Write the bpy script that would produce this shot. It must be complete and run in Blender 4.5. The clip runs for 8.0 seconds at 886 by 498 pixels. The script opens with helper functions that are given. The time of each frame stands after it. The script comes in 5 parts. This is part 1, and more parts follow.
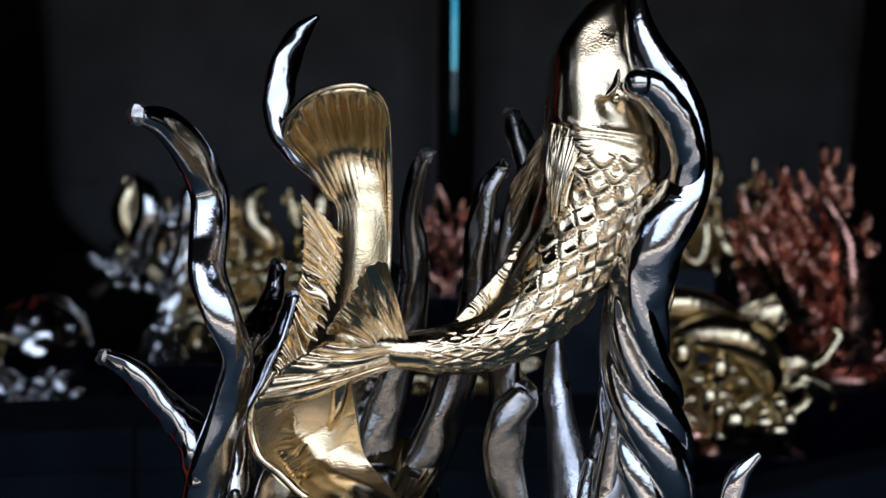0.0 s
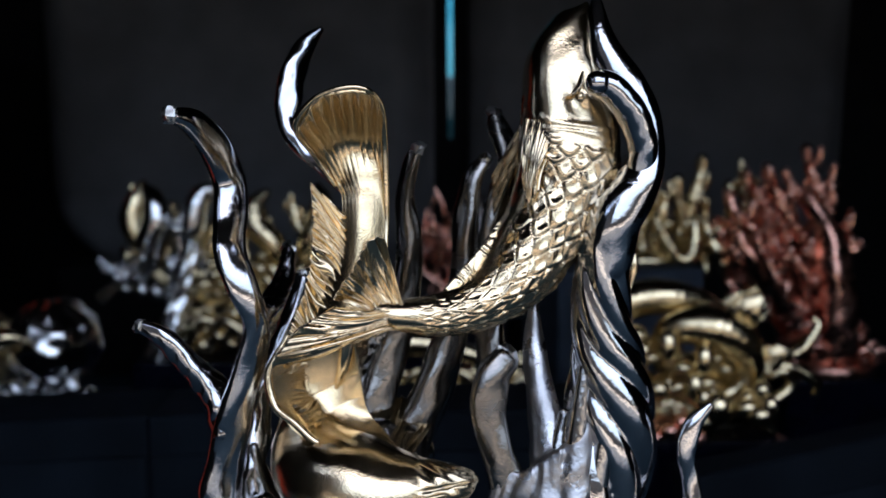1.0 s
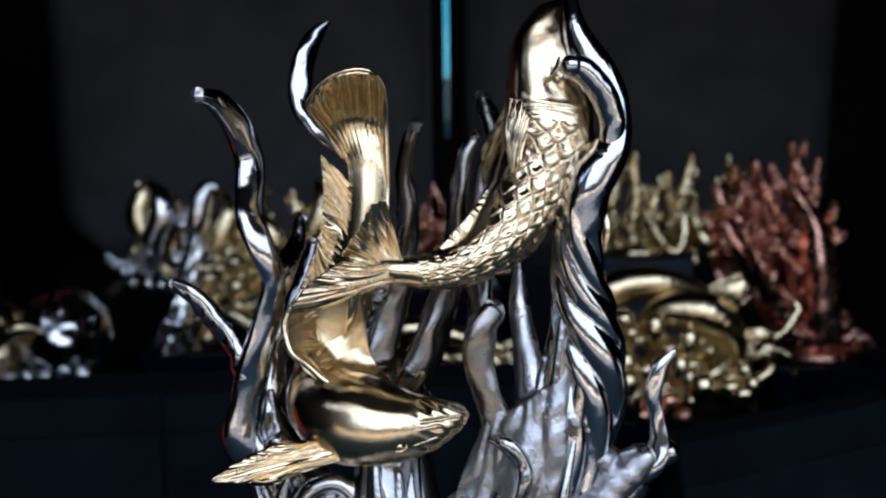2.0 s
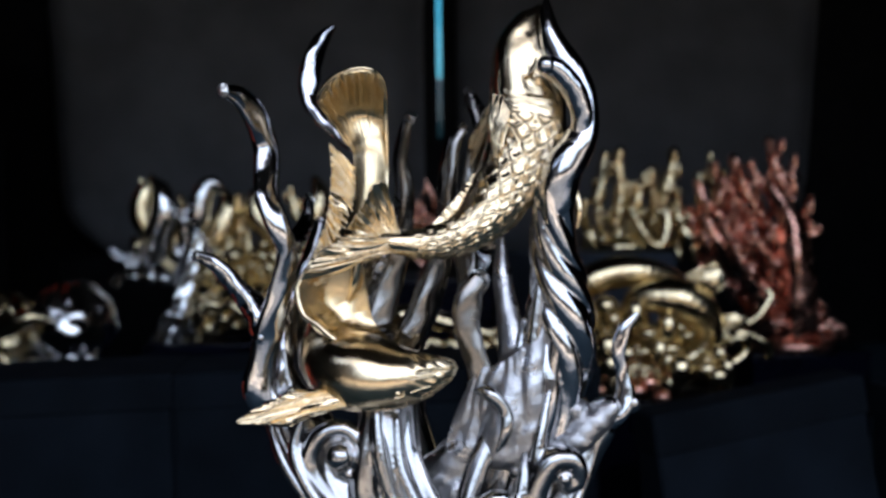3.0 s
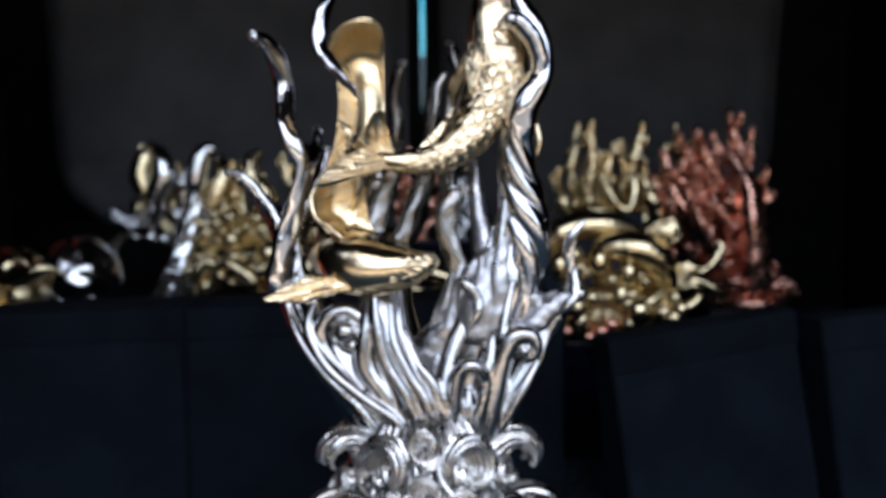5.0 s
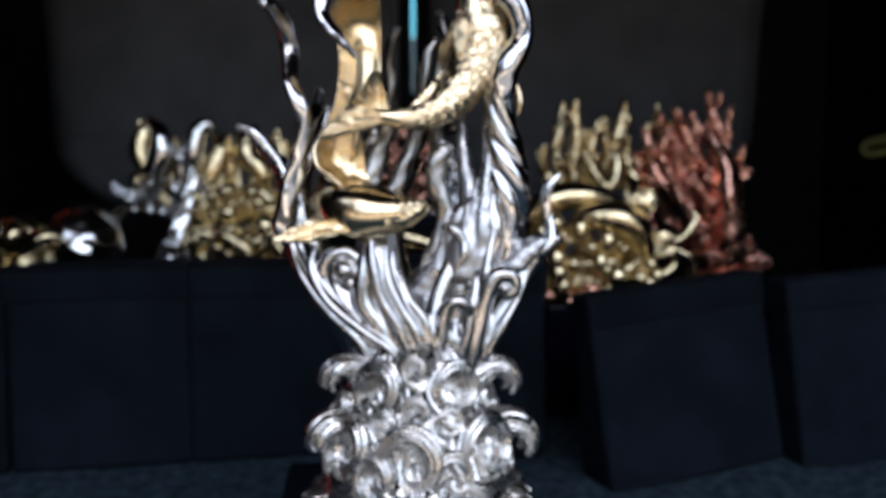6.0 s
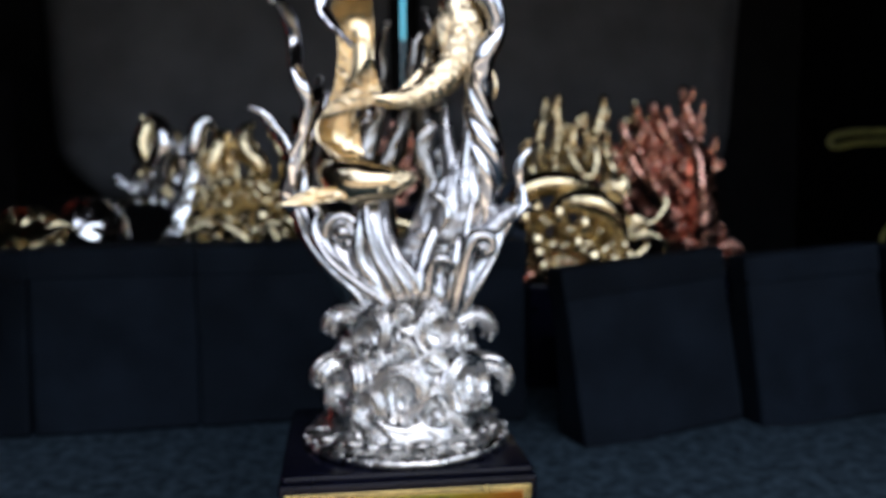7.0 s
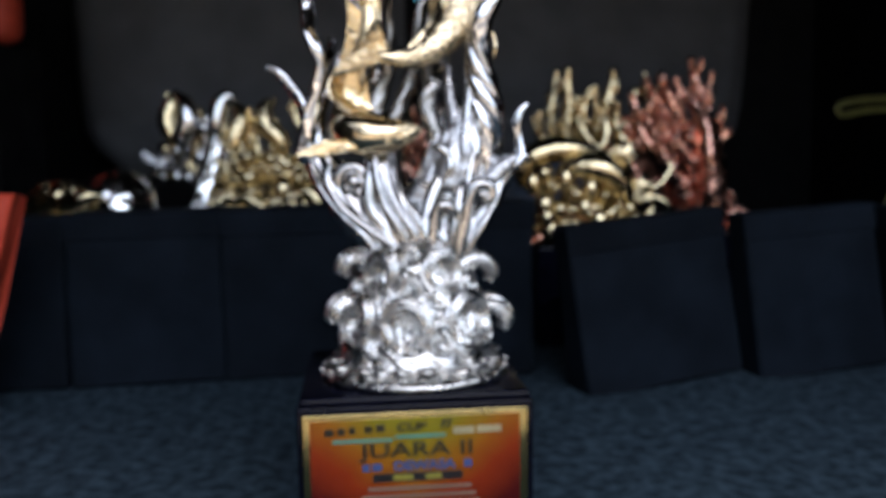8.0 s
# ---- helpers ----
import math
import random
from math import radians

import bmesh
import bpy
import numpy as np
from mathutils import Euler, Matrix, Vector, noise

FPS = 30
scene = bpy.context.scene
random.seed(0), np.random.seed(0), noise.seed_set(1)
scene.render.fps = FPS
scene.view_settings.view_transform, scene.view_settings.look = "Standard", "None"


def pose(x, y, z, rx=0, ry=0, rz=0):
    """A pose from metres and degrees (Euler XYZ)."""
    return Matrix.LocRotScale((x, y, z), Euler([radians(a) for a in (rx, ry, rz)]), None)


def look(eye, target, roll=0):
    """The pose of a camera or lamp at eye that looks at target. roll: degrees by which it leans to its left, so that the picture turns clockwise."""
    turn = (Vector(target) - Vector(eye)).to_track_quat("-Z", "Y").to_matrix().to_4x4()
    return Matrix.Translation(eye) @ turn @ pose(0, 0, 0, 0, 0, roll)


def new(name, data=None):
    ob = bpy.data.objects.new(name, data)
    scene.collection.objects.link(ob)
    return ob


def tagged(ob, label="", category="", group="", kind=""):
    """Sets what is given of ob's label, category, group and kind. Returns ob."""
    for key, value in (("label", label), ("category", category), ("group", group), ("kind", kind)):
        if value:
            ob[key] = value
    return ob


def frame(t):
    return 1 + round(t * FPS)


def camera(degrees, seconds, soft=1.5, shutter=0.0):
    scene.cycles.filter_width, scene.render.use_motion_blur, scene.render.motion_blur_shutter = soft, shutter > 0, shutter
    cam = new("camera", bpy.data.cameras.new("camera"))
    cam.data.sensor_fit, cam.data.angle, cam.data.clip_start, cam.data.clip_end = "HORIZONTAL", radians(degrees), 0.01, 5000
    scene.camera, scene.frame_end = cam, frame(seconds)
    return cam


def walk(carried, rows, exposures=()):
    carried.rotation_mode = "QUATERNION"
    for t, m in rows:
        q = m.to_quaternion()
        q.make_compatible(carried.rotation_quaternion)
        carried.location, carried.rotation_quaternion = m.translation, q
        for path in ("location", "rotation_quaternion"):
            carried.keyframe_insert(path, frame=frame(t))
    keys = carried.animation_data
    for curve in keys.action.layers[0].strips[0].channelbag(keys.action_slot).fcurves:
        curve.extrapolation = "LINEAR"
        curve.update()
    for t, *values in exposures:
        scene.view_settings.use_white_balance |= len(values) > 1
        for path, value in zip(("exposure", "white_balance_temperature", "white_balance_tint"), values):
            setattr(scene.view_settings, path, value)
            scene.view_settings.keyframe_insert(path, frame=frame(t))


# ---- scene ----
cam = camera(57.1, 8.0)
METRES, EYE, TILT, LEAN, TURN = 0.286, 0.259, -4.0, -0.4, 0.0
ROWS = [
    (0.0, 0.0, 0.0, 0.0, 0.0, 0.0, -0.0),
    (0.5, 0.0036, -0.0426, -0.0146, -0.02, 0.22, 0.45),
    (1.0, 0.0076, -0.0884, -0.0227, -0.01, 0.51, 0.7),
    (1.5, 0.01, -0.1287, -0.0425, 0.06, 0.68, 0.91),
    (3.0, 0.0104, -0.289, -0.0882, -0.63, 0.85, 1.1),
    (3.5, 0.0085, -0.3407, -0.105, -0.7, 0.74, 0.99),
    (4.0, 0.0091, -0.4003, -0.1171, -0.79, 0.85, 1.03),
    (4.5, 0.0064, -0.4506, -0.1439, -1.33, 0.47, 1.07),
    (6.0, -0.003, -0.62, -0.2375, -2.68, -1.02, 0.59),
    (6.5, -0.0029, -0.7028, -0.2559, -2.83, -0.66, 0.93),
    (7.0, -0.0029, -0.7982, -0.3003, -3.3, -0.74, 0.84),
    (7.5, 0.0124, -0.8838, -0.3343, -2.99, -0.92, 0.76),
    (8.0, 0.0218, -0.9115, -0.3679, -1.78, -1.75, 1.4),
]
FOCUS = 0.165
cam.data.dof.use_dof = True
cam.data.dof.focus_distance = FOCUS
cam.data.dof.aperture_fstop = 17.0
STOPS = [(0.0, 1.83, 5900, 8), (1.5, 1.93, 5900, 8), (3.0, 2.15, 6100, 8), (4.5, 2.35, 6250, 8), (6.0, 2.48, 6400, 8), (7.0, 2.56, 6450, 8), (8.0, 2.62, 6450, 8)]
walk(cam, [(t, pose(0, -0.175, EYE, TILT, LEAN, TURN) @ pose(METRES * x, METRES * y, METRES * z, 90 + pitch, roll, yaw)) for t, x, y, z, yaw, pitch, roll in ROWS], STOPS)

# ---- world and sun: an open car boot under a bright sky ----
world = bpy.data.worlds.new("sky")
scene.world = world
world.use_nodes = True
wn = world.node_tree
sky = wn.nodes.new("ShaderNodeTexSky")
sky.sky_type = "NISHITA"
sky.sun_disc = False
sky.sun_elevation = radians(76)
sky.sun_rotation = radians(155)
sky.dust_density = 7.0
sky.ozone_density = 0.8
wn.nodes["Background"].inputs["Strength"].default_value = 0.15
wn.links.new(sky.outputs["Color"], wn.nodes["Background"].inputs["Color"])
sun = new("sun", bpy.data.lights.new("sun", "SUN"))
sun.data.energy = 3.0
sun.data.angle = radians(0.6)
sun.data.color = (1.0, 0.95, 0.87)
sun.matrix_world = look((0.215, -0.46, 2.05), (0, 0, 0))


# ---- materials ----
def mat(name, color, rough=0.5, metal=0.0, grain=0.0, grain_size=400.0, blotch=0.15, blotch_size=40.0,
        rough_var=0.1, spec=0.5, coat=0.0, random_tone=0.0, second=None, wave=0.0, wave_size=260.0):
    """A principled surface with two scales of variation: broad blotches of tone and gloss, and fine relief."""
    m = bpy.data.materials.new(name)
    m.use_nodes = True
    t = m.node_tree
    n, l = t.nodes, t.links
    b = n["Principled BSDF"]
    b.inputs["Metallic"].default_value = metal
    b.inputs["Specular IOR Level"].default_value = spec
    b.inputs["Coat Weight"].default_value = coat
    co = n.new("ShaderNodeTexCoord")
    big = n.new("ShaderNodeTexNoise")
    big.inputs["Scale"].default_value = blotch_size
    big.inputs["Detail"].default_value = 4
    fine = n.new("ShaderNodeTexNoise")
    fine.inputs["Scale"].default_value = grain_size
    fine.inputs["Detail"].default_value = 3
    l.new(co.outputs["Object"], big.inputs["Vector"])
    l.new(co.outputs["Object"], fine.inputs["Vector"])
    mix = n.new("ShaderNodeMix")
    mix.data_type = "RGBA"
    other = second or tuple(c * (1 - 2 * blotch) for c in color)
    mix.inputs["A"].default_value = (*color, 1)
    mix.inputs["B"].default_value = (*other, 1)
    ramp = n.new("ShaderNodeMapRange")
    ramp.inputs["From Min"].default_value = 0.35
    ramp.inputs["From Max"].default_value = 0.65
    l.new(big.outputs["Fac"], ramp.inputs["Value"])
    l.new(ramp.outputs["Result"], mix.inputs["Factor"])
    last = mix.outputs["Result"]
    if random_tone:
        info = n.new("ShaderNodeObjectInfo")
        hsv = n.new("ShaderNodeHueSaturation")
        span = n.new("ShaderNodeMapRange")
        span.inputs["To Min"].default_value = 1 - random_tone
        span.inputs["To Max"].default_value = 1 + random_tone
        l.new(info.outputs["Random"], span.inputs["Value"])
        l.new(span.outputs["Result"], hsv.inputs["Value"])
        l.new(last, hsv.inputs["Color"])
        last = hsv.outputs["Color"]
    l.new(last, b.inputs["Base Color"])
    rr = n.new("ShaderNodeMapRange")
    rr.inputs["From Min"].default_value = 0.3
    rr.inputs["From Max"].default_value = 0.7
    rr.inputs["To Min"].default_value = max(0.02, rough - rough_var)
    rr.inputs["To Max"].default_value = rough + rough_var
    l.new(big.outputs["Fac"], rr.inputs["Value"])
    l.new(rr.outputs["Result"], b.inputs["Roughness"])
    soft = None
    if wave:
        swell = n.new("ShaderNodeTexNoise")
        swell.inputs["Scale"].default_value = wave_size
        swell.inputs["Detail"].default_value = 2
        l.new(co.outputs["Object"], swell.inputs["Vector"])
        soft = n.new("ShaderNodeBump")
        soft.inputs["Strength"].default_value = wave
        soft.inputs["Distance"].default_value = 0.002
        l.new(swell.outputs["Fac"], soft.inputs["Height"])
        l.new(soft.outputs["Normal"], b.inputs["Normal"])
    if grain:
        bump = n.new("ShaderNodeBump")
        bump.inputs["Strength"].default_value = grain
        bump.inputs["Distance"].default_value = 0.001
        l.new(fine.outputs["Fac"], bump.inputs["Height"])
        if soft:
            l.new(soft.outputs["Normal"], bump.inputs["Normal"])
        l.new(bump.outputs["Normal"], b.inputs["Normal"])
    return m


CHROME = mat("polished_silver_plate", (0.63, 0.635, 0.66), 0.075, 1.0, 0.04, 2400, 0.06, 120, 0.045, wave=0.05)
CHROME_ROUGH = mat("cast_silver_plate", (0.72, 0.715, 0.70), 0.27, 1.0, 0.08, 2000, 0.12, 150, 0.1, wave=0.06)
# tarnished silver, also darkened for the shade behind the koi
DULL = mat("shaded_tarnished_silver", (0.30, 0.285, 0.265), 0.2, 1.0, 0.12, 1500, 0.16, 90, 0.1, wave=0.08)
CAST = mat("cast_trunk_silver", (0.50, 0.495, 0.49), 0.15, 1.0, 0.07, 1700, 0.1, 100, 0.08, wave=0.05)
GOLD = mat("gold_plate", (0.87, 0.71, 0.46), 0.15, 1.0, 0.08, 2200, 0.08, 140, 0.07, wave=0.05)
GOLD_SATIN = mat("satin_gold_plate", (0.86, 0.67, 0.39), 0.2, 1.0, 0.11, 2600, 0.08, 160, 0.07, wave=0.05)
GOLD_FAR = mat("pale_gold_plate", (0.92, 0.76, 0.47), 0.18, 1.0, 0.15, 500, 0.15, 60, 0.06)
SILVER_FAR = mat("silver_plate", (0.90, 0.90, 0.91), 0.13, 1.0, 0.15, 500, 0.12, 60, 0.06)
COPPER = mat("copper_plate", (0.95, 0.49, 0.37), 0.25, 1.0, 0.2, 500, 0.15, 60, 0.1)
BLACK_GLOSS = mat("black_lacquer", (0.003, 0.0035, 0.009), 0.2, 0, 0.03, 300, 0.2, 30, 0.06, 0.14)
BOX_CLOTH = mat("navy_black_cover", (0.0046, 0.0078, 0.0128), 0.85, 0, 0.5, 900, 0.2, 25, 0.05, 0.09, random_tone=0.3)
# navy cover with the sky light on the tall box put into its colour
BOX_CLOTH_LIT = mat("lightened_navy_cover", (0.016, 0.027, 0.045), 0.8, 0, 0.5, 900, 0.2, 30, 0.06)
CARPET = mat("blue_grey_carpet", (0.033, 0.056, 0.076), 0.95, 0, 1.0, 700, 0.25, 110, 0.04, 0.1, second=(0.009, 0.017, 0.025))
SEAT = mat("grey_seat_cloth", (0.088, 0.089, 0.094), 0.9, 0, 0.6, 800, 0.12, 12, 0.05, 0.2)
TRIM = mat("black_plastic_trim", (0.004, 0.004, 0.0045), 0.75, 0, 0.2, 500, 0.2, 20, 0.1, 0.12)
RED = mat("red_cloth", (0.44, 0.04, 0.014), 0.7, 0, 0.4, 600, 0.15, 30, 0.08)
YELLOW = mat("yellow_webbing", (0.08, 0.075, 0.008), 0.7, 0, 0.4, 800, 0.15, 50, 0.08)
EARTH = mat("shadow_dark_ground", (0.05, 0.048, 0.046), 0.9, 0, 0.3, 60, 0.15, 1.5, 0.05)
PAINT = mat("dark_grey_car_paint", (0.05, 0.05, 0.055), 0.3, 0, 0.0, 100, 0.1, 3, 0.05)


# ---- mesh helpers (shapes in centimetres) ----
def mesh_of(verts, faces, smooth=True):
    me = bpy.data.meshes.new("mesh")
    me.from_pydata([tuple(float(c) * 0.01 for c in v) for v in verts], [], faces)
    if smooth:
        me.polygons.foreach_set("use_smooth", [True] * len(me.polygons))
    me.update()
    return me


def join(*shapes):
    """One shape out of several (verts, faces)."""
    verts, faces = [], []
    for v, f in shapes:
        k = len(verts)
        verts.extend(tuple(p) for p in v)
        faces.extend([tuple(i + k for i in q) for q in f])
    return verts, faces


def thing(name, x, y, z, label, category, group="", kind=""):
    ob = new(name)
    ob.empty_display_size = 0.02
    ob.location = (x * 0.01, y * 0.01, z * 0.01)
    return tagged(ob, label, category, group, kind)


def part(name, shape, material, parent=None, label="", smooth=True, weld=0.0, second=None, second_material=None, ease_steps=5):
    """Links a shape as one mesh, at its world place, under a thing or a part."""
    count = len(shape[1])
    if second:
        shape = join(shape, second)
    me = mesh_of(*shape, smooth=smooth)
    ob = new(name, me)
    me.materials.append(material)
    if second:
        me.materials.append(second_material)
        me.polygons.foreach_set("material_index", [0 if k < count else 1 for k in range(len(me.polygons))])
    if parent is not None:
        up, at = parent, Vector((0, 0, 0))
        while up is not None:
            at += up.location
            up = up.parent
        ob.parent = parent
        if parent.type == "EMPTY":
            ob.matrix_parent_inverse = Matrix.Translation(at).inverted()
    if weld:
        fuse = ob.modifiers.new("fuse", "REMESH")
        fuse.mode, fuse.voxel_size, fuse.use_smooth_shade = "VOXEL", weld * 0.01, True
        ease = ob.modifiers.new("ease", "SMOOTH")
        ease.factor, ease.iterations = 0.5, ease_steps
    return tagged(ob, label)


def spline(pts, n):
    """A smooth line of n points through the control points (rows of any width), even in length."""
    p = np.array(pts, float)
    ext = np.vstack([2 * p[0] - p[1], p, 2 * p[-1] - p[-2]])
    rows = []
    for i in range(1, len(ext) - 2):
        a, b, c, d = ext[i - 1], ext[i], ext[i + 1], ext[i + 2]
        for s in np.linspace(0, 1, 14, endpoint=False):
            rows.append(0.5 * (2 * b + (c - a) * s + (2 * a - 5 * b + 4 * c - d) * s * s + (3 * b - a - 3 * c + d) * s ** 3))
    rows.append(ext[-2])
    rows = np.array(rows)
    run = np.concatenate([[0], np.cumsum(np.linalg.norm(np.diff(rows[:, :3], axis=0), axis=1))])
    want = np.linspace(0, run[-1], n)
    return np.stack([np.interp(want, run, rows[:, k]) for k in range(rows.shape[1])], axis=1)


def frames(line, up=(0, -1, 0)):
    """Tangents and two side vectors along a line; the second starts towards up and is carried along."""
    tan = np.gradient(line[:, :3], axis=0)
    tan /= np.linalg.norm(tan, axis=1)[:, None] + 1e-9
    v = np.array(up, float)
    one, two = [], []
    for t in tan:
        v = v - t * v.dot(t)
        v /= np.linalg.norm(v) + 1e-9
        two.append(v.copy())
        one.append(np.cross(t, v))
    return tan, np.array(one), np.array(two)


def sweep(pts, n=60, m=24, radius=None, flat=1.0, up=(0, -1, 0), blunt=True, relief=None):
    """A tube along the control points (x, y, z, r). radius(u, a) scales r; relief(u, a) is added to it; flat squeezes it towards up."""
    line = spline(pts, n)
    tan, one, two = frames(line, up)
    r = np.maximum(line[:, 3], 0.01)
    u = np.linspace(0, 1, n)[:, None]
    a = np.linspace(0, 2 * np.pi, m, endpoint=False)[None, :]
    rr = r[:, None] * np.ones_like(a)
    if radius:
        rr = rr * radius(u, a)
    if relief:
        rr = rr + relief(u, a)
    ring = (line[:, None, :3] + (rr * np.cos(a))[:, :, None] * one[:, None, :]
            + (rr * np.sin(a) * flat)[:, :, None] * two[:, None, :])
    rings = [*ring]
    # rounded ends
    def dome(k, sign):
        c = line[k, :3]
        out = []
        for s, h in ((0.85, 0.30), (0.5, 0.5)) if blunt else ((0.7, 0.5), (0.35, 0.85)):
            out.append(c + (ring[k] - c) * s + sign * tan[k] * r[k] * h)
        return out
    rings = dome(0, -1)[::-1] + rings + dome(n - 1, 1)
    verts = [v for q in rings for v in q]
    faces = []
    for i in range(len(rings) - 1):
        for j in range(m):
            k = (j + 1) % m
            faces.append((i * m + j, i * m + k, (i + 1) * m + k, (i + 1) * m + j))
    faces.append(tuple(range(m))[::-1])
    faces.append(tuple((len(rings) - 1) * m + j for j in range(m)))
    return verts, faces


def wobble(seed, amp=0.08, flutes=0, depth=0.0, twist=0.0):
    """A hand-modelled unevenness for tubes, with flutes that may wind round them."""
    rnd = random.Random(seed)
    p = [rnd.uniform(0, 6.28) for _ in range(6)]
    def f(u, a):
        w = 1 + amp * (np.sin(9 * u + p[0]) * np.cos(a + p[1]) + 0.6 * np.sin(21 * u + p[2]) * np.cos(2 * a + p[3]) + 0.4 * np.sin(43 * u + p[4] + 3 * a))
        if flutes:
            w = w + depth * (1 - 2 * np.abs(np.sin(0.5 * (flutes * a + twist * 6.28 * u + p[5]))))
        return w
    return f


def rope(pts, k, turns, off=0.55, rr=0.62, n=120, m=18, start=0.0, lo=0.0, hi=1.0):
    """Strands that wind round one another along the control points."""
    line = spline(pts, n)
    tan, one, two = frames(line)
    out = []
    for j in range(k):
        s = np.clip((np.linspace(0, 1, n) - lo) / (hi - lo), 0, 1)
        g = 2 * np.pi * (j / k + turns * s * s * (3 - 2 * s)) + start
        r = line[:, 3:4]
        p = line[:, :3] + off * r * (np.cos(g)[:, None] * one + np.sin(g)[:, None] * two)
        out.append(sweep(np.hstack([p, r * rr * (0.85 + 0.3 * ((j * 7) % k) / k)])[::3], n, m))
    return join(*out)


def sheet(low, high, nu=40, nv=60, thick=0.08, ribs=16, amp=0.05, bulge=0.0, ragged=0.0, up=(0, -1, 0), seed=1):
    """A ribbed fin, stretched between two lines from its root to its edge, with real thickness."""
    a, b = spline(low, nv), spline(high, nv)
    rnd = random.Random(seed)
    jag = [rnd.uniform(-1, 1) for _ in range(ribs + 2)]
    s = np.linspace(0, 1, nu)[:, None, None]
    w = np.linspace(0, 1, nv)
    edge = np.array([1 + ragged * (abs(math.sin(math.pi * ribs * x)) - 0.6 + 0.5 * jag[int(x * ribs)]) for x in w])[None, :, None]
    mid = a[None, :, :3] + (b - a)[None, :, :3] * s * edge
    upv = np.array(up, float)
    du = np.gradient(mid, axis=0)
    dv = np.gradient(mid, axis=1)
    nrm = np.cross(du, dv)
    nrm /= np.linalg.norm(nrm, axis=2)[:, :, None] + 1e-9
    nrm *= np.where((nrm @ upv)[:, :, None] < 0, -1, 1)
    warp = w + 0.22 / ribs * (np.sin(11 * w + seed) + np.sin(23 * w + 2 * seed)) * 1.6
    phase = ribs * warp[None, :] + 0.3 * np.sin(4 * s[:, :, 0] + 9 * w[None, :] + seed)
    each = 0.65 + 0.35 * np.sin(2.7 * np.floor(phase) + seed)
    rib = amp * each * (np.abs(np.sin(np.pi * phase)) - 0.5) * np.minimum(1, 0.25 + 2 * s[:, :, 0])
    rib = rib + 0.35 * amp * np.sin(np.pi * phase * 2.9 + 4 * s[:, :, 0])
    bow = bulge * np.sin(np.pi * s[:, :, 0])
    t = thick * (1.0 - 0.55 * s[:, :, 0])
    front = mid + nrm * (rib + bow + t / 2)[:, :, None]
    back = mid + nrm * (bow - t / 2 - 0.3 * rib)[:, :, None]
    verts = [*front.reshape(-1, 3), *back.reshape(-1, 3)]
    k = nu * nv
    faces = []
    for i in range(nu - 1):
        for j in range(nv - 1):
            q = (i * nv + j, i * nv + j + 1, (i + 1) * nv + j + 1, (i + 1) * nv + j)
            faces.append(q)
            faces.append(tuple(x + k for x in q[::-1]))
    for i in range(nu - 1):
        for j in (0, nv - 1):
            q = (i * nv + j, (i + 1) * nv + j, (i + 1) * nv + j + k, i * nv + j + k)
            faces.append(q)
    for j in range(nv - 1):
        for i in (0, nu - 1):
            faces.append((i * nv + j, i * nv + j + 1, i * nv + j + 1 + k, i * nv + j + k))
    return verts, faces


def loft(curves, nu=80, nv=80, thick=0.14, ribs=10, amp=0.06, fade=1.0, up=(0, -1, 0), seed=1):
    """A shell through several cross lines, with grooves that run along it and deepen towards its far end."""
    rows = np.array([spline(c, nv)[:, :3] for c in curves])
    mid = np.stack([spline(rows[:, j], nu) for j in range(nv)], axis=1)
    du, dv = np.gradient(mid, axis=0), np.gradient(mid, axis=1)
    nrm = np.cross(du, dv)
    nrm /= np.linalg.norm(nrm, axis=2)[:, :, None] + 1e-9
    nrm *= np.where((nrm @ np.array(up, float))[:, :, None] < 0, -1, 1)
    s, w = np.linspace(0, 1, nu)[:, None], np.linspace(0, 1, nv)[None, :]
    phase = ribs * (w + 0.02 * np.sin(9 * w + seed)) + 0.45 * np.sin(5 * s + 8 * w + seed)
    deep = amp * (0.6 + 0.4 * np.sin(2.7 * np.floor(phase) + seed)) * np.clip(s, 0, 1) ** fade * np.clip((1.0 - s) / 0.07, 0.1, 1)
    rib = deep * (np.abs(np.sin(np.pi * phase)) - 0.5)
    front, back = mid + nrm * (rib + thick / 2)[:, :, None], mid - nrm * (thick / 2 + 0 * rib)[:, :, None]
    verts, k, faces = [*front.reshape(-1, 3), *back.reshape(-1, 3)], nu * nv, []
    for i in range(nu - 1):
        for j in range(nv - 1):
            q = (i * nv + j, i * nv + j + 1, (i + 1) * nv + j + 1, (i + 1) * nv + j)
            faces += [q, tuple(x + k for x in q[::-1])]
        for j in (0, nv - 1):
            faces.append((i * nv + j, (i + 1) * nv + j, (i + 1) * nv + j + k, i * nv + j + k))
    for j in range(nv - 1):
        for i in (0, nu - 1):
            faces.append((i * nv + j, i * nv + j + 1, i * nv + j + 1 + k, i * nv + j + k))
    return verts, faces


def ball(x, y, z, r, sy=1.0, sz=1.0, n=10, m=16):
    """A rounded lump."""
    verts, faces = [(x, y, z - r * sz)], []
    for i in range(1, n):
        f = math.pi * i / n
        for j in range(m):
            g = 2 * math.pi * j / m
            verts.append((x + r * math.sin(f) * math.cos(g), y + r * sy * math.sin(f) * math.sin(g), z - r * sz * math.cos(f)))
    verts.append((x, y, z + r * sz))
    for j in range(m):
        k = (j + 1) % m
        faces.append((0, 1 + k, 1 + j))
        for i in range(n - 2):
            faces.append((1 + i * m + j, 1 + i * m + k, 1 + (i + 1) * m + k, 1 + (i + 1) * m + j))
        faces.append((len(verts) - 1, 1 + (n - 2) * m + j, 1 + (n - 2) * m + k))
    return verts, faces


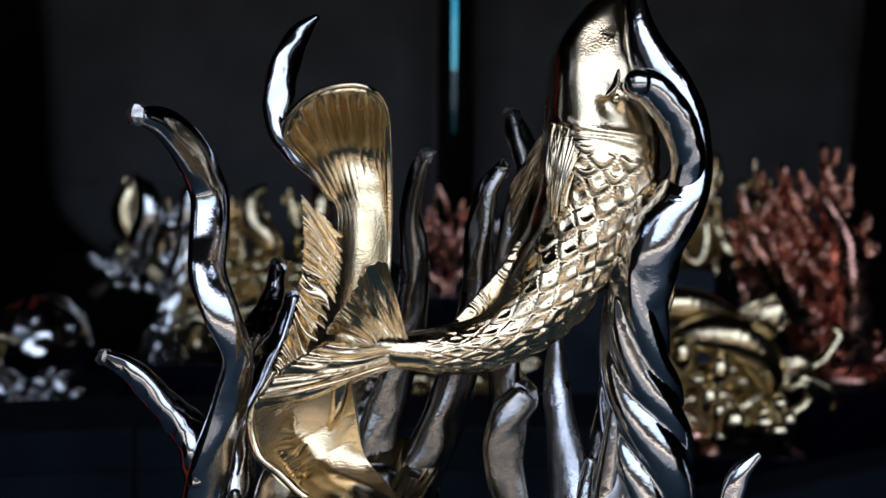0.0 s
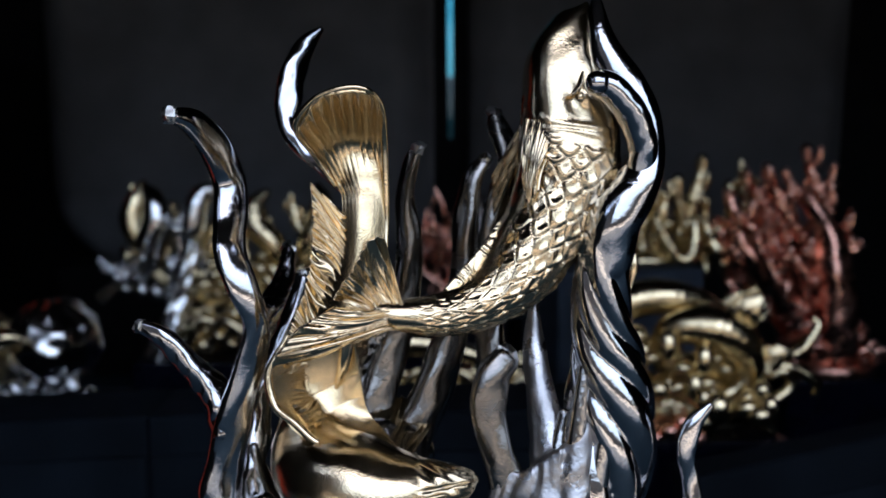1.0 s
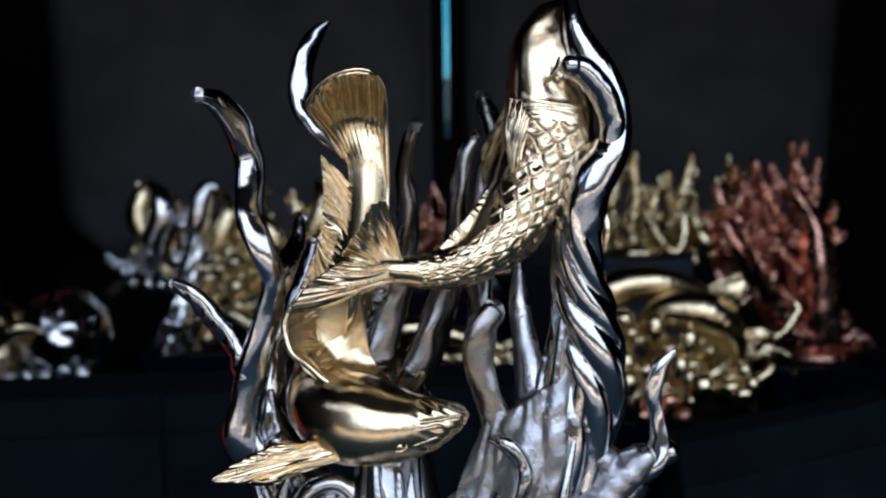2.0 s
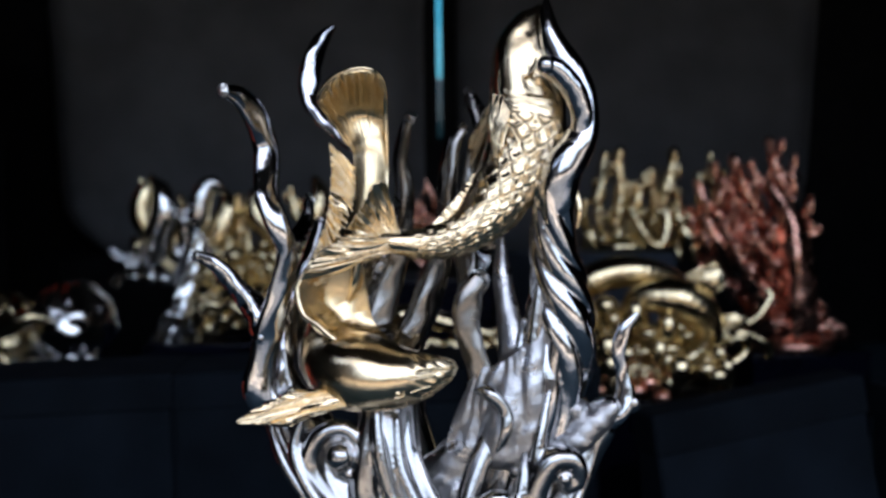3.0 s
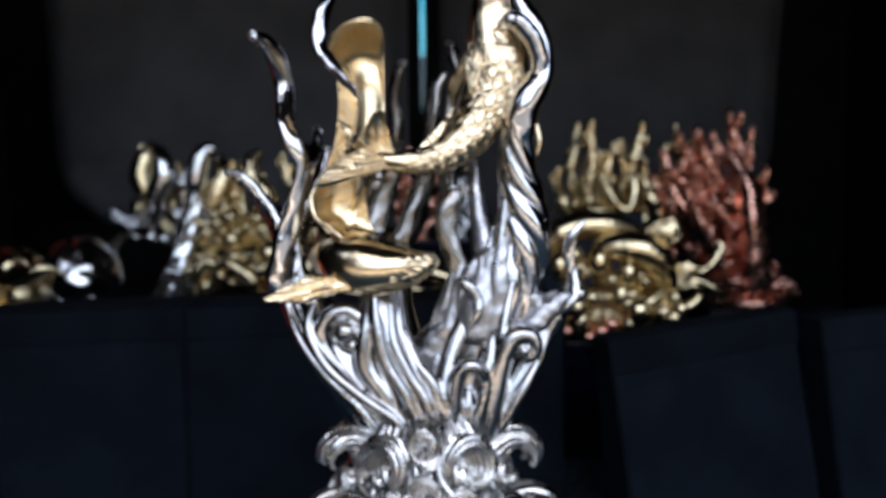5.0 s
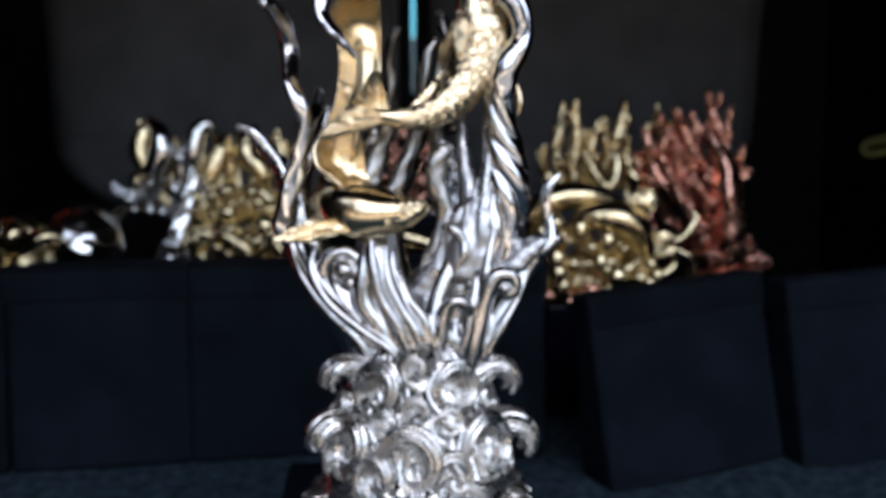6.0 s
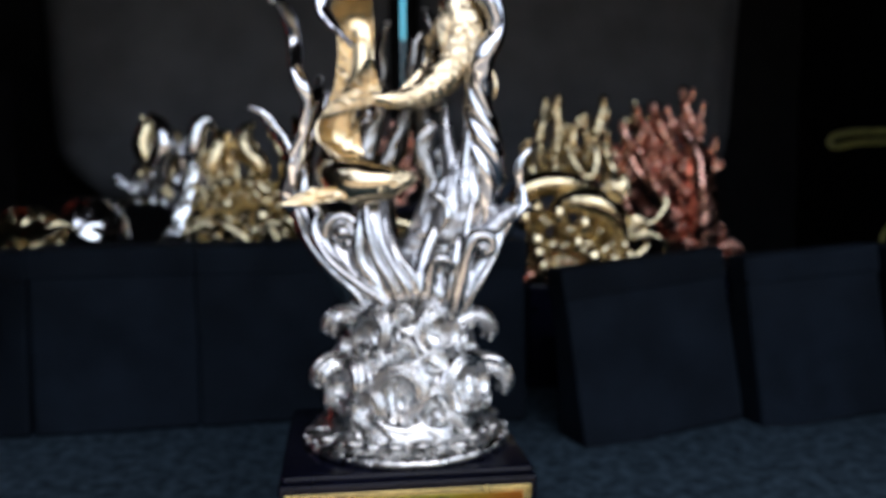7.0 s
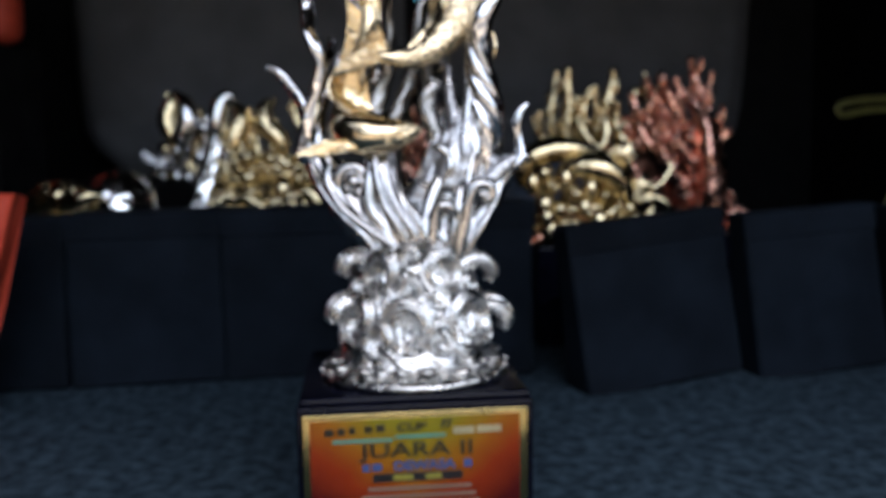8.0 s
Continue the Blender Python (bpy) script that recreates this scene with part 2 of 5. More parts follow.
def slab(x0, x1, y0, y1, z0, z1, bevel=0.15, yaw=0.0, pivot=None, lean=0.0, roll=0.0):
    """A box with rounded edges; lean sets the top of its front back; yaw turns it about its front left foot."""
    bm = bmesh.new()
    bmesh.ops.create_cube(bm, size=1.0)
    for v in bm.verts:
        top = v.co.z > 0
        v.co = Vector((x0 if v.co.x < 0 else x1, (y0 + (lean if top else 0)) if v.co.y < 0 else y1, z1 if top else z0))
    if bevel:
        bmesh.ops.bevel(bm, geom=bm.edges[:], offset=bevel, segments=3, profile=0.5, affect="EDGES")
    c, s = math.cos(radians(yaw)), math.sin(radians(yaw))
    px, py = pivot or (x0, y0)
    verts = []
    for v in bm.verts:
        dx, dy = v.co.x - px, v.co.y - py
        if roll:
            w, k = x1 - x0, math.tan(radians(roll))
            dx, v.co.z = dx - v.co.z * k, v.co.z + (dx - w / 2) * k
        verts.append((px + dx * c - dy * s, py + dx * s + dy * c, v.co.z))
    bm.verts.index_update()
    faces = [tuple(v.index for v in f.verts) for f in bm.faces]
    bm.free()
    return verts, faces


def text_part(body, x, y, z, size, material, parent, label="", wide=1.0, yaw=0.0, shear=0.0, bold=0.0):
    """A line of lettering, centred at its place, standing upright."""
    cu = bpy.data.curves.new("letters", "FONT")
    cu.body, cu.size, cu.align_x, cu.align_y, cu.extrude, cu.shear, cu.offset = body, size * 0.01, "CENTER", "CENTER", 0.0001, shear, bold * 0.01
    tmp = bpy.data.objects.new("letters", cu)
    scene.collection.objects.link(tmp)
    me = bpy.data.meshes.new_from_object(tmp.evaluated_get(bpy.context.evaluated_depsgraph_get()))
    bpy.data.objects.remove(tmp)
    me.transform(pose(x * 0.01, y * 0.01, z * 0.01, 90, 0, yaw) @ Matrix.Diagonal((wide, 1, 1, 1)))
    me.materials.clear()
    me.materials.append(material)
    ob = new("lettering", me)
    ob.parent = parent
    return tagged(ob, label)


# ---- the setting: car boot, seat backs, ground outside ----
# unseen ground, its colour darkened to stand in for the car's shadow
ground = part("ground", slab(-3000, 3000, -3000, 3000, -72, -62, 0), EARTH, smooth=False)
tagged(ground, "unseen ground by the car, darkened as if in its shadow", "ground", kind="structure")

SCREEN_DARK = mat("dark_screen_wall", (0.07, 0.062, 0.055), 0.9, 0, 0.3, 40, 0.15, 0.8, 0.05)
PAVING = mat("tan_paving", (0.42, 0.345, 0.27), 0.9, 0, 0.3, 40, 0.12, 0.8, 0.05)
yard = part("pavement", slab(-3000, 3000, -3000, -430, -62.5, -59, 0), PAVING, smooth=False)
tagged(yard, "sunlit tan paving behind the car", "pavement", kind="structure")
# two unseen screens, added to block low sky and give the metal dark reflections
tagged(part("wall_south", slab(-1600, -300, -730, -700, -62, 620, 0), SCREEN_DARK, smooth=False), "unseen tall dark screen added to block sky light from the left", "wall", kind="structure")
tagged(part("wall_south_2", slab(-299, 1600, -730, -700, -62, 120, 0), SCREEN_DARK, smooth=False), "unseen low dark screen added to darken reflections near the horizon", "wall", kind="structure")


def carpet_floor():
    n, m = 90, 80
    verts, faces = [], []
    for i in range(n):
        for j in range(m):
            x, y = -80 + 160 * i / (n - 1), -46 + 160 * j / (m - 1)
            h = noise.noise(Vector((x * 0.07, y * 0.07, 0))) * 0.25 + noise.noise(Vector((x * 0.25, y * 0.25, 3))) * 0.08
            far = min(1, max(0, (math.hypot(x - 0.4, y + 2.5) - 9) / 8))
            swell = 0.36 * (math.exp(-((x - 26) / 4) ** 2) + 0.7 * math.exp(-((x - 41) / 4) ** 2)) * math.exp(-((y - 22) / 7) ** 2)
            verts.append((x, y, -0.12 + h * 0.35 * far + swell))
    for i in range(n - 1):
        for j in range(m - 1):
            faces.append((i * m + j, (i + 1) * m + j, (i + 1) * m + j + 1, i * m + j + 1))
    return verts, faces


floor = part("floor", carpet_floor(), CARPET)
tagged(floor, "dark blue-grey speckled boot carpet", "carpet", kind="structure")
pan = part("floor_pan", slab(-84, 84, -48, 130, -14, -0.9, 0.3), TRIM, smooth=False)
tagged(pan, "black boot floor under the carpet", "floor", kind="structure")
# the east wall starts further back to let sky light in on the right
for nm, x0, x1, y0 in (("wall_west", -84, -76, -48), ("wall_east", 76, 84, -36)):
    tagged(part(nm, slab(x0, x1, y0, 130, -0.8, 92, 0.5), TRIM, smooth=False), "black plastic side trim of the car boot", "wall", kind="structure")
# added out of view to keep light off the left carpet and boxes
shade_block = part("wall_west_2", slab(-75.7, -46, -47, 8, -0.8, 52, 4.0), TRIM)
tagged(shade_block, "unseen black block added to shade the left of the boot", "wall", kind="structure")
# unseen roof, its overhang sized to limit the sky that reaches the trophy
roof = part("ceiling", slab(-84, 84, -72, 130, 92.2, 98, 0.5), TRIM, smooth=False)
tagged(roof, "unseen dark car roof, drawn out to cut off the upper sky", "ceiling", kind="structure")
bumper = part("bumper", slab(-84, 84, -58, -48.4, -40, -1.5, 2.0), PAINT)
tagged(bumper, "dark grey car bumper below the open boot", "bumper", kind="structure")
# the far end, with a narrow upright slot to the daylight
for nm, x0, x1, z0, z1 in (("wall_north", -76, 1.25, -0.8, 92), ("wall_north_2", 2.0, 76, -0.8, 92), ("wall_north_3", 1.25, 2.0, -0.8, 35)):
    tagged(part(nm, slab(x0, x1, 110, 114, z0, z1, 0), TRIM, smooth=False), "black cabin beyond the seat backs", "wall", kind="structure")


def glass(name, color):
    m = bpy.data.materials.new(name)
    m.use_nodes = True
    b = m.node_tree.nodes["Principled BSDF"]
    b.inputs["Base Color"].default_value = (*color, 1)
    b.inputs["Transmission Weight"].default_value = 1.0
    b.inputs["Roughness"].default_value = 0.05
    return m


# the lower pane is coloured darker so that the daylight fades out downwards
for nm, z0, z1, m, lab in (("window_1", 45.0, 92, glass("teal_tinted_glass", (0.10, 0.40, 0.44)), "narrow upright strip of teal tinted window glass"),
                           ("window_2", 34.9, 44.9, glass("dimmed_teal_glass", (0.004, 0.022, 0.03)), "lower end of the narrow window strip, darkened to fade its daylight")):
    tagged(part(nm, slab(1.1, 2.15, 111.5, 112.0, z0, z1, 0), m, smooth=False), lab, "window", kind="structure")


def seat_back(x0, x1, taper, seed):
    """A padded seat back with rounded lower corners, soft face and a sewn seam."""
    rnd = random.Random(seed)
    n, m = 60, 50
    grid = []
    for j in range(m):
        v = j / (m - 1)
        z = 15.5 + v * 62
        row = []
        for i in range(n):
            u = i / (n - 1)
            inset = 9.0 * max(0, 1 - v * 6) ** 2
            a = x0 + (inset + taper * (1 - v) if taper > 0 else inset * 0.3)
            b = x1 - (inset - taper * (1 - v) if taper < 0 else inset * 0.3)
            x = a + (b - a) * u
            e = min(u, 1 - u, v * 1.2 + 0.0)
            puff = 4.5 * (1 - (1 - min(1, e / 0.10)) ** 2)
            seam = -0.7 * math.exp(-((v - 0.16) / 0.012) ** 2)
            fold = 0.35 * noise.noise(Vector((x * 0.06, z * 0.09, seed)))
            row.append((x, 99 - puff - seam - fold + v * 9, z))
        grid.append(row)
    verts = [p for r in grid for p in r] + [(p[0], 104 + (p[2] - 15) * 0.14, p[2]) for r in grid for p in r]
    k, faces = n * m, []
    for j in range(m - 1):
        for i in range(n - 1):
            q = (j * n + i, j * n + i + 1, (j + 1) * n + i + 1, (j + 1) * n + i)
            faces.append(q)
            faces.append(tuple(x + k for x in q[::-1]))
    for j in range(m - 1):
        for i in (0, n - 1):
            faces.append((j * n + i, (j + 1) * n + i, (j + 1) * n + i + k, j * n + i + k))
    for i in range(n - 1):
        for j in (0, m - 1):
            faces.append((j * n + i, j * n + i + 1, j * n + i + 1 + k, j * n + i + k))
    return verts, faces


for sx0, sx1, tp, sd in ((-62, -0.9, 6, 1), (4.4, 65, -8, 2)):
    sb = thing("seat_back", (sx0 + sx1) / 2, 100, 0, "grey cloth car seat back with rounded lower corners", "seat back", "car seat backs")
    part("backrest", seat_back(sx0, sx1, tp, sd), SEAT, sb)
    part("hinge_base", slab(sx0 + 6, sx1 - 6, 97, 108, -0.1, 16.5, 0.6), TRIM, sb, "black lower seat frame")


# ---- the main trophy ----
trophy = thing("trophy", 0.4, -2.5, 0, "silver coral trophy with two gold koi on a black plinth", "trophy")
YAW = 4.0

plinth = part("plinth", join(slab(-5.0, 6.0, -7.8, 2.9, 0, 6.35, 0.12, YAW), slab(-4.88, 5.88, -7.68, 2.78, 6.3, 6.72, 0.16, YAW)),
              BLACK_GLOSS, trophy, "glossy black square plinth")
BRASS = mat("dull_brass_edge", (0.46, 0.38, 0.17), 0.2, 1.0, 0.1, 900, 0.15, 60, 0.08)
plaque = part("plaque", slab(-4.75, 5.7, -8.02, -7.85, 0.45, 6.05, 0.05, YAW, (-5.0, -7.8)), BRASS, trophy, "gold-edged printed award plaque")


def print_material():
    """Printed paint: red sides, orange and a yellow middle, in broad washes."""
    m = bpy.data.materials.new("plaque_print")
    m.use_nodes = True
    n, l = m.node_tree.nodes, m.node_tree.links
    b = n["Principled BSDF"]
    b.inputs["Roughness"].default_value = 0.22
    co = n.new("ShaderNodeTexCoord")
    sep = n.new("ShaderNodeSeparateXYZ")
    l.new(co.outputs["Generated"], sep.inputs["Vector"])
    nz = n.new("ShaderNodeTexNoise")
    nz.inputs["Scale"].default_value = 45
    l.new(co.outputs["Object"], nz.inputs["Vector"])
    side = n.new("ShaderNodeMath")
    side.operation = "ABSOLUTE"
    off = n.new("ShaderNodeMath")
    off.operation = "SUBTRACT"
    off.inputs[1].default_value = 0.5
    l.new(sep.outputs["X"], off.inputs[0])
    l.new(off.outputs[0], side.inputs[0])
    down = n.new("ShaderNodeMath")
    down.operation = "MULTIPLY_ADD"
    down.inputs[1].default_value = -0.75
    down.inputs[2].default_value = 0.55
    l.new(sep.outputs["Z"], down.inputs[0])
    add = n.new("ShaderNodeMath")
    l.new(side.outputs[0], add.inputs[0])
    l.new(down.outputs[0], add.inputs[1])
    wob = n.new("ShaderNodeMath")
    wob.operation = "MULTIPLY_ADD"
    wob.inputs[1].default_value = 0.25
    l.new(nz.outputs["Fac"], wob.inputs[0])
    l.new(add.outputs[0], wob.inputs[2])
    ramp = n.new("ShaderNodeValToRGB")
    e = ramp.color_ramp.elements
    e[0].position, e[0].color = 0.10, (0.16, 0.135, 0.009, 1)
    e[1].position, e[1].color = 0.92, (0.045, 0.003, 0.003, 1)
    mid = e.new(0.36)
    mid.color = (0.21, 0.078, 0.006, 1)
    mid2 = e.new(0.62)
    mid2.color = (0.17, 0.02, 0.004, 1)
    l.new(wob.outputs[0], ramp.inputs["Fac"])
    l.new(ramp.outputs["Color"], b.inputs["Base Color"])
    return m


PRINT = print_material()
INK_DARK = mat("dark_olive_ink", (0.012, 0.010, 0.004), 0.4)
INK_BLUE = mat("blue_ink", (0.03, 0.06, 0.17), 0.4)
INK_BLACK = mat("black_ink", (0.012, 0.010, 0.010), 0.4)
INK_LIME = mat("yellow_ink", (0.22, 0.2, 0.03), 0.4)
INK_PALE = mat("cream_ink", (0.3, 0.26, 0.15), 0.4)
INK_TEAL = mat("teal_ink", (0.06, 0.22, 0.17), 0.4)
INK_GREY = mat("grey_brocrest_seedink", (0.16, 0.10, 0.07), 0.5)
FOOT = (-5.0, -7.8)
part("print", slab(-4.42, 5.3, -8.10, -8.0, 0.62, 5.8, 0.02, YAW, FOOT), PRINT, plaque, "red, orange and yellow printed face", smooth=False)
fy = lambda x: -8.11 + (x + 5.0) * math.tan(radians(YAW))
text_part("JUARA II", 0.52, fy(0.52) - 0.02, 4.28, 0.95, INK_DARK, plaque, "dark lettering", 1.5, YAW, 0.0, 0.012)


def bar(x0, x1, z0, z1, m, label):
    part("bar", slab(x0, x1, fy(x0) - 0.02, fy(x0) + 0.02, z0, z1, 0.0, YAW), m, plaque, label, smooth=False)


# the title line: a name as bars, then the words that can be read
for k, x in enumerate((-3.7, -3.12, -2.6, -1.9, -1.38)):
    bar(x, x + (0.38, 0.32, 0.26, 0.34, 0.4)[k], 5.08 + 0.03 * k, 5.4 + 0.03 * k, INK_DARK, "dark bar of lettering")
text_part("CUP", 0.2, fy(0.2) - 0.02, 5.36, 0.52, INK_DARK, plaque, "dark slanted lettering", 1.35, YAW, 0.2, 0.015)
text_part("II", 1.78, fy(1.78) - 0.02, 5.46, 0.55, INK_DARK, plaque, "dark slanted lettering", 1.9, YAW, 0.2, 0.015)
bar(-3.4, -0.6, 4.72, 4.87, INK_TEAL, "teal bar of small lettering")
bar(-0.5, 1.83, 4.84, 5.0, INK_TEAL, "teal bar of small lettering")
bar(2.18, 3.15, 4.95, 5.27, INK_PALE, "cream bar of lettering")
bar(3.28, 4.42, 4.97, 5.29, INK_PALE, "cream bar of lettering")
text_part("DEWASA", 0.82, fy(0.82) - 0.02, 3.52, 0.6, INK_BLUE, plaque, "blue lettering", 1.16, YAW, 0.0, 0.03)
bar(-2.03, -1.72, 3.34, 3.68, INK_BLUE, "blue bar of lettering")
bar(-1.6, -1.15, 3.34, 3.68, INK_BLUE, "blue bar of lettering")
bar(2.65, 3.02, 3.36, 3.72, INK_BLUE, "blue bar of lettering")
bar(-1.57, 2.58, 2.8, 3.2, INK_BLACK, "black banner")
part("bar", slab(-0.62, 0.3, fy(-0.62) - 0.05, fy(-0.62), 2.88, 3.12, 0, YAW), INK_LIME, plaque, "yellow bar of lettering", smooth=False)
part("bar", slab(0.85, 1.6, fy(0.85) - 0.05, fy(0.85), 2.88, 3.12, 0, YAW), INK_LIME, plaque, "yellow bar of lettering", smooth=False)
for k in range(3):
    bar(-1.8 - 0.3 * k, 3.0 + 0.2 * k, 2.38 - 0.38 * k, 2.55 - 0.38 * k, INK_GREY, "grey bar of small lettering")

# base disc with a beaded rim
AX, AY = 0.4, -2.5


def turned(profile, m=72, cx=AX, cy=AY, uneven=0.0, ripple=0.0):
    verts, faces = [], []
    for r, z in profile:
        for j in range(m):
            g = 2 * math.pi * j / m
            k = 1 + uneven * noise.noise(Vector((math.cos(g) * 3, math.sin(g) * 3, z))) + ripple * math.sin(21 * g + 5 * z) * math.sin(13 * g - 3 * z)
            verts.append((cx + r * k * math.cos(g), cy + r * k * math.sin(g), z))
    for i in range(len(profile) - 1):
        for j in range(m):
            k = (j + 1) % m
            faces.append((i * m + j, i * m + k, (i + 1) * m + k, (i + 1) * m + j))
    faces.append(tuple(range(m))[::-1])
    faces.append(tuple((len(profile) - 1) * m + j for j in range(m)))
    return verts, faces


part("base_disc", turned([(4.5, 6.7), (4.75, 6.78), (4.85, 6.95), (4.76, 7.12), (4.5, 7.24), (4.2, 7.36), (3.9, 7.48), (3.5, 7.6)], 180, uneven=0.04, ripple=0.008), CHROME_ROUGH, trophy, "cast silver round foot")
rnd = random.Random(5)
for k in range(88):
    g = 2 * math.pi * k / 88 + rnd.uniform(-0.02, 0.02)
    r = rnd.uniform(0.06, 0.12)
    rr = 4.72 + rnd.uniform(-0.12, 0.12)
    part("bead", ball(AX + rr * math.cos(g), AY + rr * math.sin(g), 7.02 + rnd.uniform(-0.1, 0.25), r, 1, rnd.uniform(0.7, 1.1), 6, 9), CHROME_ROUGH, trophy)


def drum():
    prof = [(3.9, 7.3), (3.75, 8.2), (3.35, 9.4), (3.0, 10.6), (2.7, 11.8), (2.35, 12.5), (1.9, 13.1), (1.3, 13.6)]
    line = spline([(r, 0, z, 0) for r, z in prof], 60)
    m, verts, faces = 140, [], []
    for r, _, z, _ in line:
        f = min(1, (z - 7.3) / 5.7)
        for j in range(m):
            g = 2 * math.pi * j / m
            w = abs(math.sin(6.5 * g + 2.6 * f + 0.8 * math.sin(3 * f * 3)))
            lump = 0.35 * noise.noise(Vector((2.2 * math.cos(g), 2.2 * math.sin(g), z * 0.55)))
            rr = r + 0.28 * w - 0.42 + lump + 0.24 * math.sin(32 * g + 9 * f + 1.5 * math.sin(5 * g))
            verts.append((AX + rr * math.cos(g), AY + 0.9 * f + rr * 0.92 * math.sin(g), z))
    n = len(line)
    for i in range(n - 1):
        for j in range(m):
            k = (j + 1) % m
            faces.append((i * m + j, i * m + k, (i + 1) * m + k, (i + 1) * m + j))
    faces.append(tuple((n - 1) * m + j for j in range(m)))
    faces.append(tuple(range(m))[::-1])
    return verts, faces


part("wave_drum", drum(), CHROME_ROUGH, trophy, "cast silver swirling water")


def wave_crest(angle, z, size, tilt=0.0, seed=0, streaks=7):
    """A breaking wave on the drum: a grooved, dished curl with a raised lip, and streaks that sweep in under it."""
    g = radians(angle)
    f = (z - 7.3) / 5.7
    rad = 3.7 - 1.2 * f
    rx, ry = math.cos(g), math.sin(g)
    ct, st = math.cos(tilt), math.sin(tilt)

    def place(a, b, o):
        a, b = 0.84 * a, 1.1 * b
        c, d = a * ct - b * st, a * st + b * ct
        # bend the flat curl round the drum
        q = g + size * c / rad
        w = rad + size * o - 0.22 * size * d
        return (AX + w * math.cos(q), AY + 0.9 * f + w * 0.95 * math.sin(q), z + size * d)

    rnd = random.Random(seed)
    n, m, verts, faces = 76, 46, [], []
    lo, hi = -0.22 * math.pi, 1.3 * math.pi
    for i in range(n):
        v = i / (n - 1)
        p = lo + (hi - lo) * v
        edge = 1.12 - 0.34 * v + 0.025 * math.sin(9 * p + seed)
        for j in range(m):
            t = 1.12 * j / (m - 1)
            lip = 0.34 * math.exp(-((t - 0.86) / 0.12) ** 2) * min(1, 0.2 + v * 3)
            dish = 0.34 * t ** 2
            grooves = 0.1 * math.cos(2 * math.pi * 5.5 * t + 1.2 * math.sin(p + seed)) * min(1, t * 2.5) * (1 if t < 0.8 else 0.35)
            boss = 0.12 * math.exp(-(t / 0.2) ** 2)
            fall = 1.6 * max(0, t - 0.97)
            end = min(1, v / 0.05, (1 - v) / 0.04)
            verts.append(place(-edge * t * math.cos(p), edge * t * math.sin(p), (dish + lip + grooves + boss) * (0.25 + 0.75 * end) - fall - 0.12))
    for i in range(n - 1):
        for j in range(m - 1):
            faces.append((i * m + j, i * m + j + 1, (i + 1) * m + j + 1, (i + 1) * m + j))
    shapes = [(verts, faces)]
    # the rolled lip that runs round the curl and ends in a blunt tip
    roll = []
    for i in range(13):
        v = i / 12
        p = lo + 0.1 + (hi - lo + 0.45 * math.pi) * v
        e = 1.02 * (1 - 0.72 * v ** 1.5)
        roll.append((*place(-e * math.cos(p), e * math.sin(p), 0.34 + 0.2 * math.sin(math.pi * v)), size * (0.05 + 0.2 * math.sin(math.pi * v ** 0.75) ** 1.3)))
    shapes.append(sweep(roll, 80, 40, wobble(seed, 0.05, 9, 0.2, 0.15), up=(rx, ry, 0)))
    for k in range(streaks):
        s = k / max(1, streaks - 1)
        e = rnd.uniform(-0.06, 0.06)
        path = [(-1.25 + 0.12 * s, 0.35 - 0.5 * s, 0.02, 0.05), (-1.22 + 0.3 * s, -0.25 - 0.35 * s, 0.12, 0.13), (-0.75 + 0.3 * s + e, -0.8 - 0.3 * s, 0.24, 0.2),
                (-0.05 + 0.25 * s, -0.95 - 0.5 * s + e, 0.26, 0.2), (0.7 + 0.2 * s, -0.8 - 0.5 * s, 0.18, 0.15), (1.25, -0.45 - 0.5 * s, 0.0, 0.06)]
        shapes.append(sweep([(*place(a, b, o), size * r) for a, b, o, r in path], 40, 10, wobble(seed * 7 + k, 0.06), up=(rx, ry, 0)))
    return join(*shapes)


def side_crest(angle, z, size, seed=0):
    """A crest that breaks outwards in a hook, broad and fluted at its foot."""
    g = radians(angle)
    f = (z - 7.3) / 5.7
    rad = 3.0 - 0.9 * f
    rx, ry = math.cos(g), math.sin(g)
    cx, cy = AX + rad * rx, AY + 0.9 * f + rad * ry
    hooks = []
    for k, (push, thin) in enumerate(((0.0, 1.0), (-0.42, 0.8), (0.42, 0.72))):
        pts = [(cx + size * (a * rx * (1 - 0.06 * k) - push * ry), cy + size * (a * ry * (1 - 0.06 * k) + push * rx), z + size * (b - 0.05 * k), size * r * thin) for a, b, r in
               ((-0.6, -1.3, 0.6), (-0.15, -0.6, 0.7), (0.2, 0.05, 0.62), (0.72, 0.45, 0.48), (1.28, 0.48, 0.4), (1.7, 0.2, 0.32), (1.85, -0.2, 0.24), (1.68, -0.45, 0.16))]
        hooks.append(sweep(pts, 64, 40, wobble(seed + k, 0.06, 7, 0.16, 0.1), up=(-ry, rx, 0), flat=1.2))
    return join(*hooks)


crest_seed = 0
big = ((-93, 9.45, 1.3, 0.0), (-40, 9.6, 1.35, -0.1), (-138, 9.7, 1.25, -0.2), (-120, 11.95, 1.05, -0.15), (-58, 12.0, 1.0, -0.1))
small = ((-116, 8.9, 0.9, 0.2), (-67, 8.9, 0.9, 0.1), (-14, 9.2, 1.0, 0.1), (-67, 10.75, 0.6, -0.5), (-113, 10.8, 0.6, 0.5), (-90, 11.3, 0.55, 0.3), (-20, 11.2, 0.7, 0.1), (-8, 8.6, 0.9, 0.0), (-160, 11.0, 0.7, 0.2), (-165, 8.8, 0.9, 0.2), (-91, 12.8, 0.5, 0.2))
round_back = [(a, 9.4, 1.25, 0.0) for a in (28, 68, 108, 150)] + [(a, 11.8, 1.0, 0.0) for a in (40, 85, 130)]
